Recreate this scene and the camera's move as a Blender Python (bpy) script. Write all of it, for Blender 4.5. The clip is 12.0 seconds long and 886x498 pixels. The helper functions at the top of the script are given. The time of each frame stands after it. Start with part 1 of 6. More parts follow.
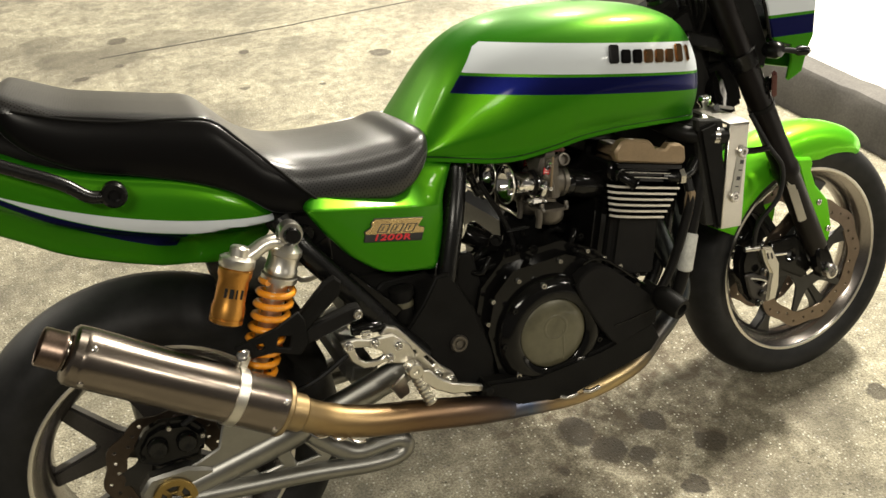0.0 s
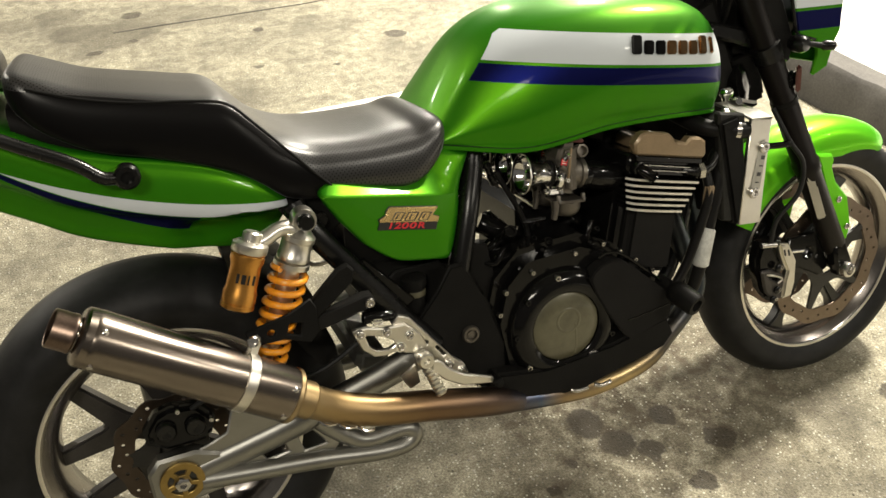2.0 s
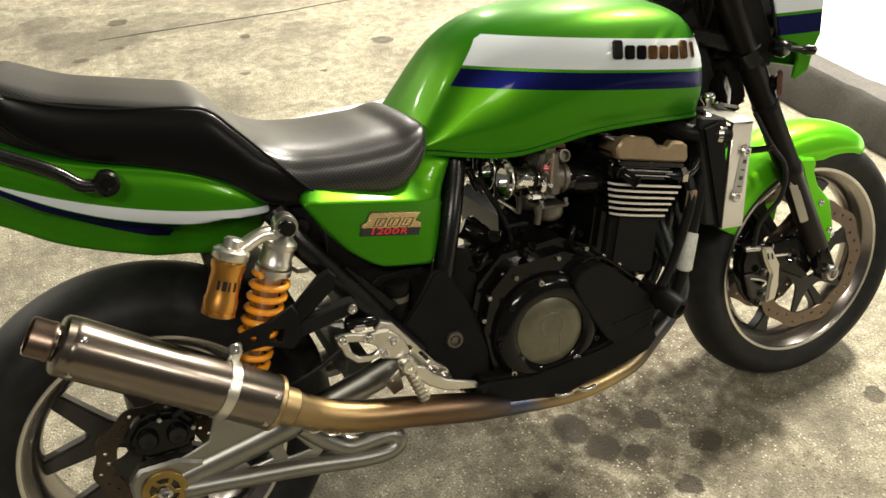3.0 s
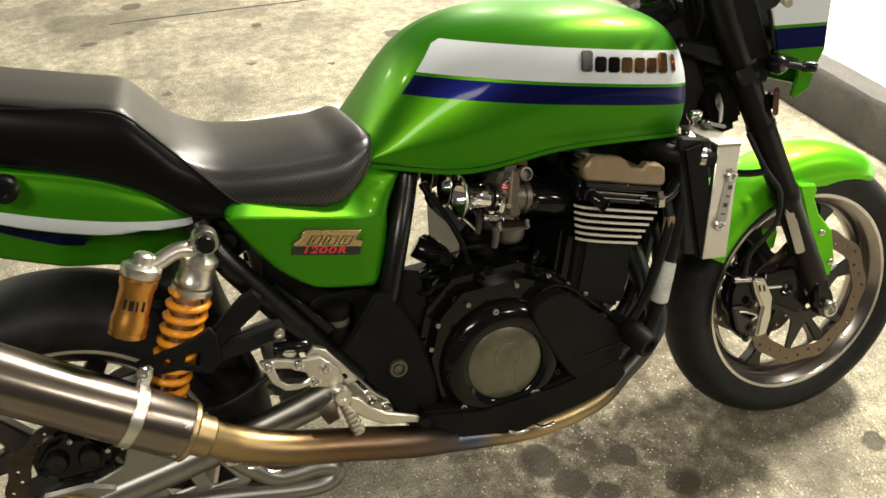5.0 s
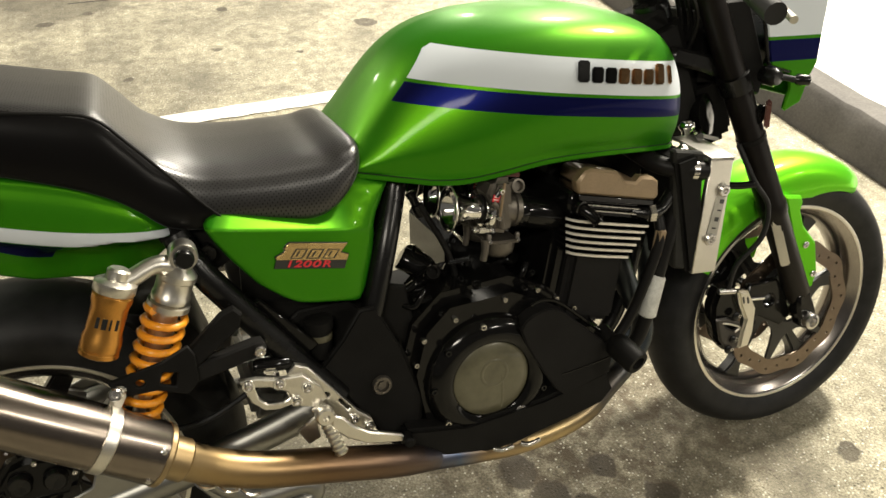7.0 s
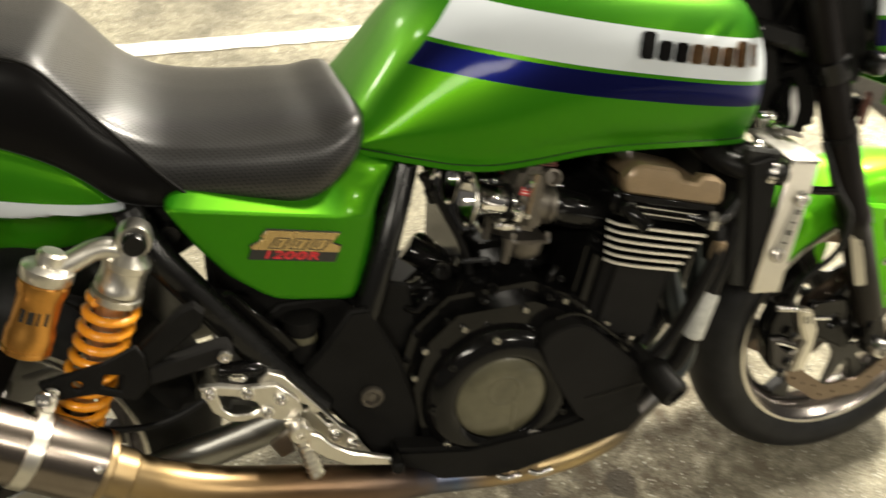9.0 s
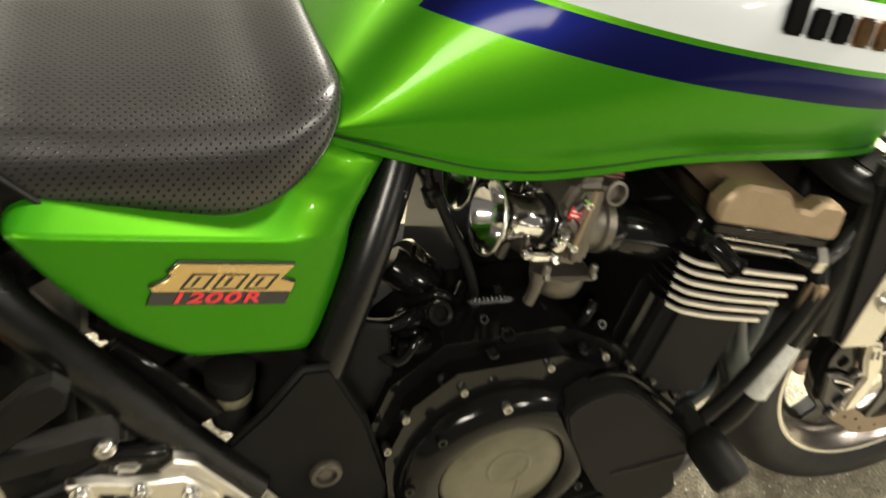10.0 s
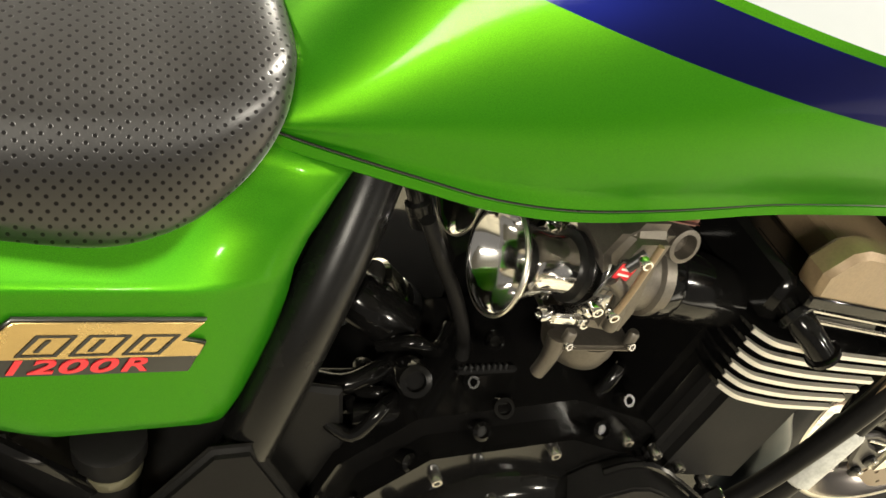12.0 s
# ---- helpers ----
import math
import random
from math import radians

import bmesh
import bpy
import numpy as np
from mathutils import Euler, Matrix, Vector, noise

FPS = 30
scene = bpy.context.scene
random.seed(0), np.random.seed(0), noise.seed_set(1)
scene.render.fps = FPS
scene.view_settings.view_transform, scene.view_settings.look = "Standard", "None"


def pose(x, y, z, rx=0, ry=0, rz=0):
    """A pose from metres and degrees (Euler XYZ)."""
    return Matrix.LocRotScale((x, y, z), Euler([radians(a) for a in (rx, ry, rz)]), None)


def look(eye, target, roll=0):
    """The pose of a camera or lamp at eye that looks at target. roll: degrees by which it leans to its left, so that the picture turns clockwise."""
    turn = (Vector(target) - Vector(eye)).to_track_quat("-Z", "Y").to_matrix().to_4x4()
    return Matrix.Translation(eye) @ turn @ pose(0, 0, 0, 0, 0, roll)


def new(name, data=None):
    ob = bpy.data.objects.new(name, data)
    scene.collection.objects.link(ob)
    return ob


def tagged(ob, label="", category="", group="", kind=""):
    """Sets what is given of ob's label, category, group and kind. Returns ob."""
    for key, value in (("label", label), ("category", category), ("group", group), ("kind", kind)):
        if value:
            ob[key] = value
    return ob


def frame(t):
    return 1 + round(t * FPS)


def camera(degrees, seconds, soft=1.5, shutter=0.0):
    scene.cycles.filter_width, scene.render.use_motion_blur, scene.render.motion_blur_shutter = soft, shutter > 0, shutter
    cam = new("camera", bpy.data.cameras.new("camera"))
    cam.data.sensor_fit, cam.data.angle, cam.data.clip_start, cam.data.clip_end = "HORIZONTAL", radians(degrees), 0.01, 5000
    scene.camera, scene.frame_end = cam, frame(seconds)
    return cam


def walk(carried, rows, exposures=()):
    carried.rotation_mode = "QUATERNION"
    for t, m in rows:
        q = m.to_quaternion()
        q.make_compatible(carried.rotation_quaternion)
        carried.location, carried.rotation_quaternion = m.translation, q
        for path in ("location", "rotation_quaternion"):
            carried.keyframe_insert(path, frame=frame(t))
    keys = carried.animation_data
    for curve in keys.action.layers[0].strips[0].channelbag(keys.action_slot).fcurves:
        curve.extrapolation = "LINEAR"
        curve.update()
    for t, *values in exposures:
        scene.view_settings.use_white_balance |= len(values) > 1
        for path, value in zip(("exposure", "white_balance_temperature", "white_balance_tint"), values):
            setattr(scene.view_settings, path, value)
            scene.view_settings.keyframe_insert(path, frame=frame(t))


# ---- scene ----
cam = camera(56.1, 12.0, 1.5, 0.5)
# seconds, eye x y z, turn rx ry rz
PATH = [
    (0.0, 0.0661, -1.0955, 1.4214, 56.687, 1.796, -23.637),
    (0.5, 0.0760, -1.0686, 1.4206, 55.666, 0.716, -23.896),
    (1.0, 0.0768, -1.0548, 1.4167, 54.584, 0.199, -24.263),
    (1.5, 0.0638, -1.0611, 1.4228, 54.748, 0.295, -23.225),
    (2.0, 0.0654, -1.0720, 1.4237, 55.446, 0.832, -22.298),
    (2.5, 0.0699, -1.0774, 1.4253, 55.827, 0.971, -22.306),
    (3.0, 0.0785, -1.0772, 1.4219, 55.861, 0.768, -22.997),
    (3.5, 0.0850, -1.0732, 1.4160, 55.536, 0.413, -23.793),
    (3.7, 0.0894, -1.0746, 1.4209, 55.563, 0.640, -24.174),
    (5.3, 0.3014, -0.9855, 1.3948, 55.065, -0.186, -18.115),
    (5.5, 0.3222, -0.9637, 1.4003, 54.348, -0.375, -17.419),
    (6.0, 0.3375, -0.9412, 1.3903, 53.840, -0.619, -16.785),
    (6.5, 0.2891, -0.9424, 1.4034, 53.976, -1.279, -18.458),
    (7.0, 0.2375, -0.9370, 1.4050, 54.290, -2.352, -21.389),
    (7.2, 0.2276, -0.9471, 1.4074, 54.689, -2.463, -21.908),
    (8.8, 0.2938, -0.8219, 1.3250, 53.296, -5.357, -19.271),
    (9.0, 0.3454, -0.7393, 1.3460, 49.457, -4.724, -16.377),
    (9.2, 0.3380, -0.6797, 1.3038, 48.829, -4.707, -14.640),
    (9.5, 0.3501, -0.5538, 1.2906, 46.259, -6.592, -16.905),
    (9.7, 0.3611, -0.4948, 1.2551, 44.870, -9.190, -17.620),
    (10.0, 0.4037, -0.3845, 1.2093, 41.361, -10.495, -15.861),
    (10.2, 0.4182, -0.3168, 1.1700, 40.978, -12.321, -14.937),
    (10.5, 0.4656, -0.2442, 1.1379, 38.072, -12.549, -12.693),
    (11.0, 0.4713, -0.2047, 1.1148, 36.599, -14.192, -12.177),
    (11.5, 0.4711, -0.1948, 1.1019, 35.531, -15.229, -12.276),
    (12.0, 0.4675, -0.1865, 1.0916, 35.101, -15.687, -12.360),
]
EXPOSURES = [(0.0, 0.1), (7.2, 0.12), (9.0, 0.28), (9.5, 0.55), (10.4, 1.07), (12.0, 1.34)]
walk(cam, [(t, pose(x, y, z, rx, ry, rz)) for t, x, y, z, rx, ry, rz in PATH], EXPOSURES)

# ---- light: night, overhead lamps out of view ----
world = bpy.data.worlds.new("night")
world.use_nodes = True
world.node_tree.nodes["Background"].inputs[0].default_value = (0.75, 0.7, 0.62, 1)
world.node_tree.nodes["Background"].inputs[1].default_value = 0.12
scene.world = world
WARM = (1.0, 0.93, 0.79)


def overhead_lamp(x, y, z, w, d, power, aim=None, colour=WARM):
    data = bpy.data.lights.new("overhead_lamp", "AREA")
    data.shape, data.size, data.size_y, data.energy, data.color = "RECTANGLE", w, d, power, colour
    ob = new("overhead_lamp", data)
    ob.matrix_world = look((x, y, z), aim or (x, y + 0.001, 0))
    return ob


overhead_lamp(3.7, 1.6, 4.2, 0.5, 0.5, 700)
# far lamps added without a known source, to brighten ground the seat mirrors
overhead_lamp(5.0, 7.0, 4.2, 0.6, 0.6, 900)
overhead_lamp(-5.5, 7.0, 4.2, 0.6, 0.6, 450)
overhead_lamp(5.5, 15.0, 4.2, 0.6, 0.6, 1300)
overhead_lamp(-6.0, 15.0, 4.2, 0.6, 0.6, 1100)
overhead_lamp(-1.4, -3.2, 4.1, 1.3, 0.45, 95, (0.4, 0, 0.6))
overhead_lamp(5.4, -2.7, 4.1, 0.4, 0.4, 110)
overhead_lamp(3.5, -4.6, 4.2, 0.45, 0.35, 120)
overhead_lamp(-2.6, 3.2, 4.2, 0.2, 0.2, 60)


# ---- materials ----
def tree(name):
    m = bpy.data.materials.new(name)
    m.use_nodes = True
    nt = m.node_tree
    return m, nt, nt.nodes["Principled BSDF"], nt.nodes.new("ShaderNodeTexCoord").outputs["Object"]


def noise_tex(nt, vec, scale, detail=4.0, rough=0.6):
    n = nt.nodes.new("ShaderNodeTexNoise")
    n.inputs["Scale"].default_value, n.inputs["Detail"].default_value, n.inputs["Roughness"].default_value = scale, detail, rough
    nt.links.new(vec, n.inputs["Vector"])
    return n.outputs["Fac"]


def ramp(nt, fac, *stops):
    r = nt.nodes.new("ShaderNodeValToRGB")
    while len(r.color_ramp.elements) < len(stops):
        r.color_ramp.elements.new(0.5)
    for e, (p, c) in zip(r.color_ramp.elements, stops):
        e.position, e.color = p, (*(c if isinstance(c, tuple) else (c, c, c)), 1)
    nt.links.new(fac, r.inputs[0])
    return r.outputs[0]


def calc(nt, op, a, b=0.0, c=0.0):
    n = nt.nodes.new("ShaderNodeMath")
    n.operation = op
    for i, v in enumerate((a, b, c)):
        if isinstance(v, (int, float)):
            n.inputs[i].default_value = v
        else:
            nt.links.new(v, n.inputs[i])
    return n.outputs[0]


def blend(nt, fac, a, b, mode="MIX"):
    n = nt.nodes.new("ShaderNodeMix")
    n.data_type, n.blend_type = "RGBA", mode
    for s, v in ((n.inputs[0], fac), (n.inputs[6], a), (n.inputs[7], b)):
        if isinstance(v, (int, float)):
            s.default_value = v
        elif isinstance(v, tuple):
            s.default_value = (*v, 1)
        else:
            nt.links.new(v, s)
    return n.outputs[2]


def bump(nt, bsdf, height, strength, distance=0.001):
    b = nt.nodes.new("ShaderNodeBump")
    b.inputs["Strength"].default_value, b.inputs["Distance"].default_value = strength, distance
    nt.links.new(height, b.inputs["Height"])
    nt.links.new(b.outputs[0], bsdf.inputs["Normal"])


def surface(name, colour, rough=0.5, metal=0.0, coat=0.0, grain=250.0, relief=0.1, vary=0.25, blotch=9.0, coat_rough=0.05, spec=0.5):
    """A worn surface: blotches and grain in the colour and the gloss, and a fine relief."""
    m, nt, b, co = tree(name)
    big, fine = noise_tex(nt, co, blotch), noise_tex(nt, co, grain, 2.0)
    dark = tuple(c * (1 - vary) for c in colour)
    light = tuple(min(1, c * (1 + vary)) for c in colour)
    mixed = calc(nt, "ADD", calc(nt, "MULTIPLY", big, 0.65), calc(nt, "MULTIPLY", fine, 0.35))
    nt.links.new(ramp(nt, mixed, (0.3, dark), (0.7, light)), b.inputs["Base Color"])
    nt.links.new(calc(nt, "MULTIPLY_ADD", big, rough * 0.5, rough * 0.75), b.inputs["Roughness"])
    b.inputs["Metallic"].default_value = metal
    b.inputs["Specular IOR Level"].default_value = spec
    b.inputs["Coat Weight"].default_value, b.inputs["Coat Roughness"].default_value = coat, coat_rough
    if relief:
        bump(nt, b, fine, relief, 0.0006)
    return m


def paint_base(nt, b, co, colour, band=None, blue=None):
    """Candy lacquer: a deep colour, bright flakes of a yellower metal in it, and clear gloss on top. White bands have no flakes, blue ones have blue flakes."""
    b.inputs["Roughness"].default_value = 0.5
    b.inputs["Specular IOR Level"].default_value = 0.08
    b.inputs["Coat Weight"].default_value, b.inputs["Coat Roughness"].default_value = 0.09, 0.08
    f = nt.nodes.new("ShaderNodeBsdfPrincipled")
    f.inputs["Metallic"].default_value, f.inputs["Roughness"].default_value = 1.0, 0.39
    f.inputs["Coat Weight"].default_value, f.inputs["Coat Roughness"].default_value = 0.09, 0.08
    flake = noise_tex(nt, co, 2600.0, 1.0)
    bright = (min(1, colour[1] * 0.52), min(1, colour[1] * 1.6), colour[2] * 0.9)
    metal = blend(nt, ramp(nt, flake, (0.35, 0.0), (0.75, 1.0)), tuple(0.75 * c for c in bright), tuple(min(1, 1.5 * c) for c in bright))
    if blue is not None:
        metal = blend(nt, blue, metal, (0.002, 0.006, 0.1))
    nt.links.new(metal, f.inputs["Base Color"])
    share = calc(nt, "MULTIPLY_ADD", noise_tex(nt, co, 11.0, 2.0), 0.08, 0.4)
    if band is not None:
        share = calc(nt, "MULTIPLY", share, calc(nt, "SUBTRACT", 1.0, band))
    mix = nt.nodes.new("ShaderNodeMixShader")
    nt.links.new(share, mix.inputs[0])
    nt.links.new(b.outputs[0], mix.inputs[1])
    nt.links.new(f.outputs[0], mix.inputs[2])
    nt.links.new(mix.outputs[0], nt.nodes["Material Output"].inputs["Surface"])


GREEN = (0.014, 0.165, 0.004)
WHITE = (0.55, 0.59, 0.62)
BLUE = (0.001, 0.0012, 0.022)


def green_paint(name, colour):
    m, nt, b, co = tree(name)
    b.inputs["Base Color"].default_value = (*colour, 1)
    paint_base(nt, b, co, colour)
    return m


def banded_paint(name, bands, ends=()):
    """Green lacquer with painted bands. A band: colour, and its lower and upper edge as (height at x = 0, slope, bend); ends: the
    lines at which the bands stop, as (x at z = 0, slope); a band's fourth entry, where there is one, is the x at which it stops."""
    m, nt, b, co = tree(name)
    sep = nt.nodes.new("ShaderNodeSeparateXYZ")
    nt.links.new(co, sep.inputs[0])
    x, z = sep.outputs[0], sep.outputs[2]
    colour = GREEN
    flat = blue = None
    edge = lambda z0, k, bend=0.0: calc(nt, "MULTIPLY_ADD", calc(nt, "MULTIPLY_ADD", x, bend, k), x, z0)
    for tint, lower, upper, *stop in bands:
        mask = calc(nt, "MULTIPLY", calc(nt, "GREATER_THAN", z, edge(*lower)), calc(nt, "LESS_THAN", z, edge(*upper)))
        if stop:
            mask = calc(nt, "MULTIPLY", mask, calc(nt, "LESS_THAN", calc(nt, "MULTIPLY_ADD", z, -0.8, x), stop[0]))
        for x0, slope in ends:
            mask = calc(nt, "MULTIPLY", mask, calc(nt, "GREATER_THAN", x, calc(nt, "MULTIPLY_ADD", z, slope, x0)))
        colour = blend(nt, mask, colour, tint)
        if tint == BLUE:
            blue = mask
        else:
            flat = mask
    nt.links.new(colour, b.inputs["Base Color"])
    paint_base(nt, b, co, GREEN, flat, blue)
    return m


def leather(name):
    """Seat vinyl: pitted on the sitting faces, smooth and black on the flanks behind the seam."""
    m, nt, b, co = tree(name)
    sep = nt.nodes.new("ShaderNodeSeparateXYZ")
    nt.links.new(co, sep.inputs[0])
    x, z = sep.outputs[0], sep.outputs[2]
    flank = calc(nt, "MULTIPLY", calc(nt, "LESS_THAN", z, calc(nt, "MULTIPLY_ADD", x, -0.24, 0.9505)), calc(nt, "LESS_THAN", z, calc(nt, "MULTIPLY_ADD", x, -1.13, 1.1217)))
    b.inputs["Sheen Weight"].default_value, b.inputs["Sheen Roughness"].default_value = 0.12, 0.3
    v = nt.nodes.new("ShaderNodeTexVoronoi")
    v.voronoi_dimensions = "2D"
    v.inputs["Scale"].default_value, v.inputs["Randomness"].default_value = 205.0, 0.12
    s = calc(nt, "SUBTRACT", z, calc(nt, "ABSOLUTE", calc(nt, "SUBTRACT", sep.outputs[1], YC)))
    rows = nt.nodes.new("ShaderNodeCombineXYZ")
    s = calc(nt, "MULTIPLY", s, 0.78)
    nt.links.new(calc(nt, "MULTIPLY", calc(nt, "ADD", x, s), 0.707), rows.inputs[0])
    nt.links.new(calc(nt, "MULTIPLY", calc(nt, "SUBTRACT", x, s), 0.707), rows.inputs[1])
    nt.links.new(rows.outputs[0], v.inputs["Vector"])
    pit = calc(nt, "MAXIMUM", flank, ramp(nt, v.outputs["Distance"], (0.15, 0.0), (0.25, 1.0)))
    big = noise_tex(nt, co, 7.0)
    top = blend(nt, pit, (0.005, 0.0045, 0.0045), ramp(nt, big, (0.3, (0.005, 0.0047, 0.0046)), (0.7, (0.008, 0.0074, 0.0071))))
    nt.links.new(blend(nt, flank, top, (0.004, 0.0037, 0.0037)), b.inputs["Base Color"])
    nt.links.new(calc(nt, "MULTIPLY_ADD", flank, -0.03, 0.34), b.inputs["Roughness"])
    nt.links.new(calc(nt, "MULTIPLY_ADD", flank, -0.75, calc(nt, "MULTIPLY_ADD", pit, 0.75, 0.1)), b.inputs["Specular IOR Level"])
    bump(nt, b, calc(nt, "ADD", pit, calc(nt, "MULTIPLY", noise_tex(nt, co, 900.0), 0.2)), 0.22, 0.0007)
    return m


def brushed(name, colour, rough, axis_scale):
    """Brushed metal: streaks drawn out across the axis."""
    m, nt, b, co = tree(name)
    mp = nt.nodes.new("ShaderNodeMapping")
    mp.inputs["Scale"].default_value = axis_scale
    nt.links.new(co, mp.inputs["Vector"])
    s = noise_tex(nt, mp.outputs[0], 1.0, 3.0)
    big = noise_tex(nt, co, 14.0)
    nt.links.new(ramp(nt, calc(nt, "ADD", calc(nt, "MULTIPLY", s, 0.2), calc(nt, "MULTIPLY", big, 0.8)), (0.3, tuple(c * 0.78 for c in colour)), (0.7, colour)), b.inputs["Base Color"])
    nt.links.new(calc(nt, "MULTIPLY_ADD", s, 0.08, rough - 0.04), b.inputs["Roughness"])
    b.inputs["Metallic"].default_value = 1.0
    b.inputs["Anisotropic"].default_value = 0.5
    bump(nt, b, s, 0.03, 0.0002)
    return m


def heat_pipe(name):
    """Titanium pipe: straw and brown heat colours in patches along it."""
    m, nt, b, co = tree(name)
    sep = nt.nodes.new("ShaderNodeSeparateXYZ")
    nt.links.new(co, sep.inputs[0])
    pos = calc(nt, "ADD", sep.outputs[0], calc(nt, "MULTIPLY", noise_tex(nt, co, 9.0), 0.12))
    pos = calc(nt, "MULTIPLY_ADD", pos, 1.1, -0.25)
    nt.links.new(ramp(nt, pos, (0.0, (0.42, 0.33, 0.2)), (0.1, (0.36, 0.25, 0.12)), (0.28, (0.2, 0.125, 0.07)), (0.45, (0.12, 0.09, 0.08)), (0.5, (0.1, 0.13, 0.2)), (0.58, (0.3, 0.22, 0.13)), (0.72, (0.5, 0.38, 0.2)), (0.84, (0.1, 0.09, 0.08)), (0.95, (0.055, 0.065, 0.075))), b.inputs["Base Color"])
    b.inputs["Metallic"].default_value = 1.0
    nt.links.new(calc(nt, "MULTIPLY_ADD", noise_tex(nt, co, 30.0), 0.25, 0.27), b.inputs["Roughness"])
    return m


def rubber(name):
    m, nt, b, co = tree(name)
    n1 = noise_tex(nt, co, 30.0)
    nt.links.new(ramp(nt, n1, (0.3, (0.006, 0.006, 0.006)), (0.7, (0.015, 0.015, 0.0155))), b.inputs["Base Color"])
    b.inputs["Roughness"].default_value = 0.55
    b.inputs["Specular IOR Level"].default_value = 0.25
    bump(nt, b, noise_tex(nt, co, 420.0), 0.12, 0.0008)
    return m


def ground_material():
    """Worn concrete forecourt: pale aggregate, dark grit, oil drips and wet stains."""
    m, nt, b, co = tree("worn_concrete")
    fine, mid, big = noise_tex(nt, co, 190.0, 3.0, 0.7), noise_tex(nt, co, 22.0, 5.0, 0.65), noise_tex(nt, co, 1.7, 5.0, 0.6)
    v = nt.nodes.new("ShaderNodeTexVoronoi")
    v.inputs["Scale"].default_value = 75.0
    nt.links.new(co, v.inputs["Vector"])
    stone = ramp(nt, v.outputs["Distance"], (0.05, 1.0), (0.3, 0.0))
    pick = nt.nodes.new("ShaderNodeSeparateColor")
    nt.links.new(v.outputs["Color"], pick.inputs[0])
    pale = calc(nt, "MULTIPLY", stone, calc(nt, "GREATER_THAN", pick.outputs[0], 0.66))
    grit = calc(nt, "MULTIPLY", stone, calc(nt, "LESS_THAN", pick.outputs[1], 0.25))
    base = ramp(nt, calc(nt, "ADD", calc(nt, "MULTIPLY", mid, 0.38), calc(nt, "MULTIPLY", fine, 0.62)), (0.35, (0.1, 0.09, 0.062)), (0.5, (0.3, 0.275, 0.198)), (0.64, (0.58, 0.54, 0.41)))
    base = blend(nt, calc(nt, "MULTIPLY", pale, 0.75), base, (0.74, 0.72, 0.64))
    v2 = nt.nodes.new("ShaderNodeTexVoronoi")
    v2.inputs["Scale"].default_value = 130.0
    nt.links.new(co, v2.inputs["Vector"])
    pick2 = nt.nodes.new("ShaderNodeSeparateColor")
    nt.links.new(v2.outputs["Color"], pick2.inputs[0])
    chip = calc(nt, "MULTIPLY", ramp(nt, v2.outputs["Distance"], (0.2, 1.0), (0.38, 0.0)), calc(nt, "GREATER_THAN", pick2.outputs[0], 0.84))
    base = blend(nt, calc(nt, "MULTIPLY", chip, 0.9), base, (0.82, 0.8, 0.68))
    base = blend(nt, calc(nt, "MULTIPLY", grit, 0.85), base, (0.035, 0.031, 0.024))
    base = blend(nt, ramp(nt, big, (0.36, 0.6), (0.58, 0.0)), base, (0.085, 0.076, 0.056))
    patch = noise_tex(nt, co, 6.5, 4.0, 0.6)
    base = blend(nt, ramp(nt, patch, (0.34, 0.5), (0.5, 0.0)), base, (0.09, 0.08, 0.06))
    spots = None
    warp = nt.nodes.new("ShaderNodeVectorMath")
    warp.operation = "MULTIPLY_ADD"
    wn = nt.nodes.new("ShaderNodeTexNoise")
    wn.inputs["Scale"].default_value = 26.0
    nt.links.new(co, wn.inputs["Vector"])
    nt.links.new(wn.outputs["Color"], warp.inputs[0])
    warp.inputs[1].default_value = (0.05, 0.05, 0.0)
    nt.links.new(co, warp.inputs[2])
    drift = nt.nodes.new("ShaderNodeVectorMath")
    drift.operation = "MULTIPLY_ADD"
    dn = nt.nodes.new("ShaderNodeTexNoise")
    dn.inputs["Scale"].default_value, dn.inputs["Detail"].default_value = 4.5, 5.0
    nt.links.new(co, dn.inputs["Vector"])
    nt.links.new(dn.outputs["Color"], drift.inputs[0])
    drift.inputs[1].default_value = (0.9, 0.3, 0.0)
    nt.links.new(co, drift.inputs[2])
    for x, y, r in OIL:
        d = nt.nodes.new("ShaderNodeVectorMath")
        d.operation = "DISTANCE"
        wide = r > 0.3
        nt.links.new((drift if wide else warp).outputs[0], d.inputs[0])
        d.inputs[1].default_value = (x + 0.45, y + 0.15, 0) if wide else (x + 0.025, y + 0.025, 0)
        one = ramp(nt, calc(nt, "DIVIDE", d.outputs["Value"], r), (0.7, 0.8), (1.15, 0.0)) if wide else ramp(nt, calc(nt, "DIVIDE", d.outputs["Value"], r), (0.8, 1.0 if r < 0.1 else 0.5), (1.08, 0.0))
        spots = one if spots is None else calc(nt, "MAXIMUM", spots, one)
    # damp brown grime round the drips
    dd = nt.nodes.new("ShaderNodeVectorMath")
    dd.operation = "DISTANCE"
    nt.links.new(drift.outputs[0], dd.inputs[0])
    dd.inputs[1].default_value = (1.5, 0.33, 0)
    damp = calc(nt, "MULTIPLY", ramp(nt, dd.outputs["Value"], (0.2, 0.9), (0.62, 0.0)), ramp(nt, mid, (0.4, 1.0), (0.6, 0.3)))
    base = blend(nt, calc(nt, "MULTIPLY", damp, calc(nt, "SUBTRACT", 1.0, calc(nt, "MULTIPLY", chip, 0.8))), base, (0.075, 0.056, 0.033))
    spots = calc(nt, "MULTIPLY", spots, ramp(nt, mid, (0.3, 0.55), (0.6, 1.0)))
    base = blend(nt, calc(nt, "MULTIPLY", spots, 0.9), base, (0.034, 0.025, 0.015))
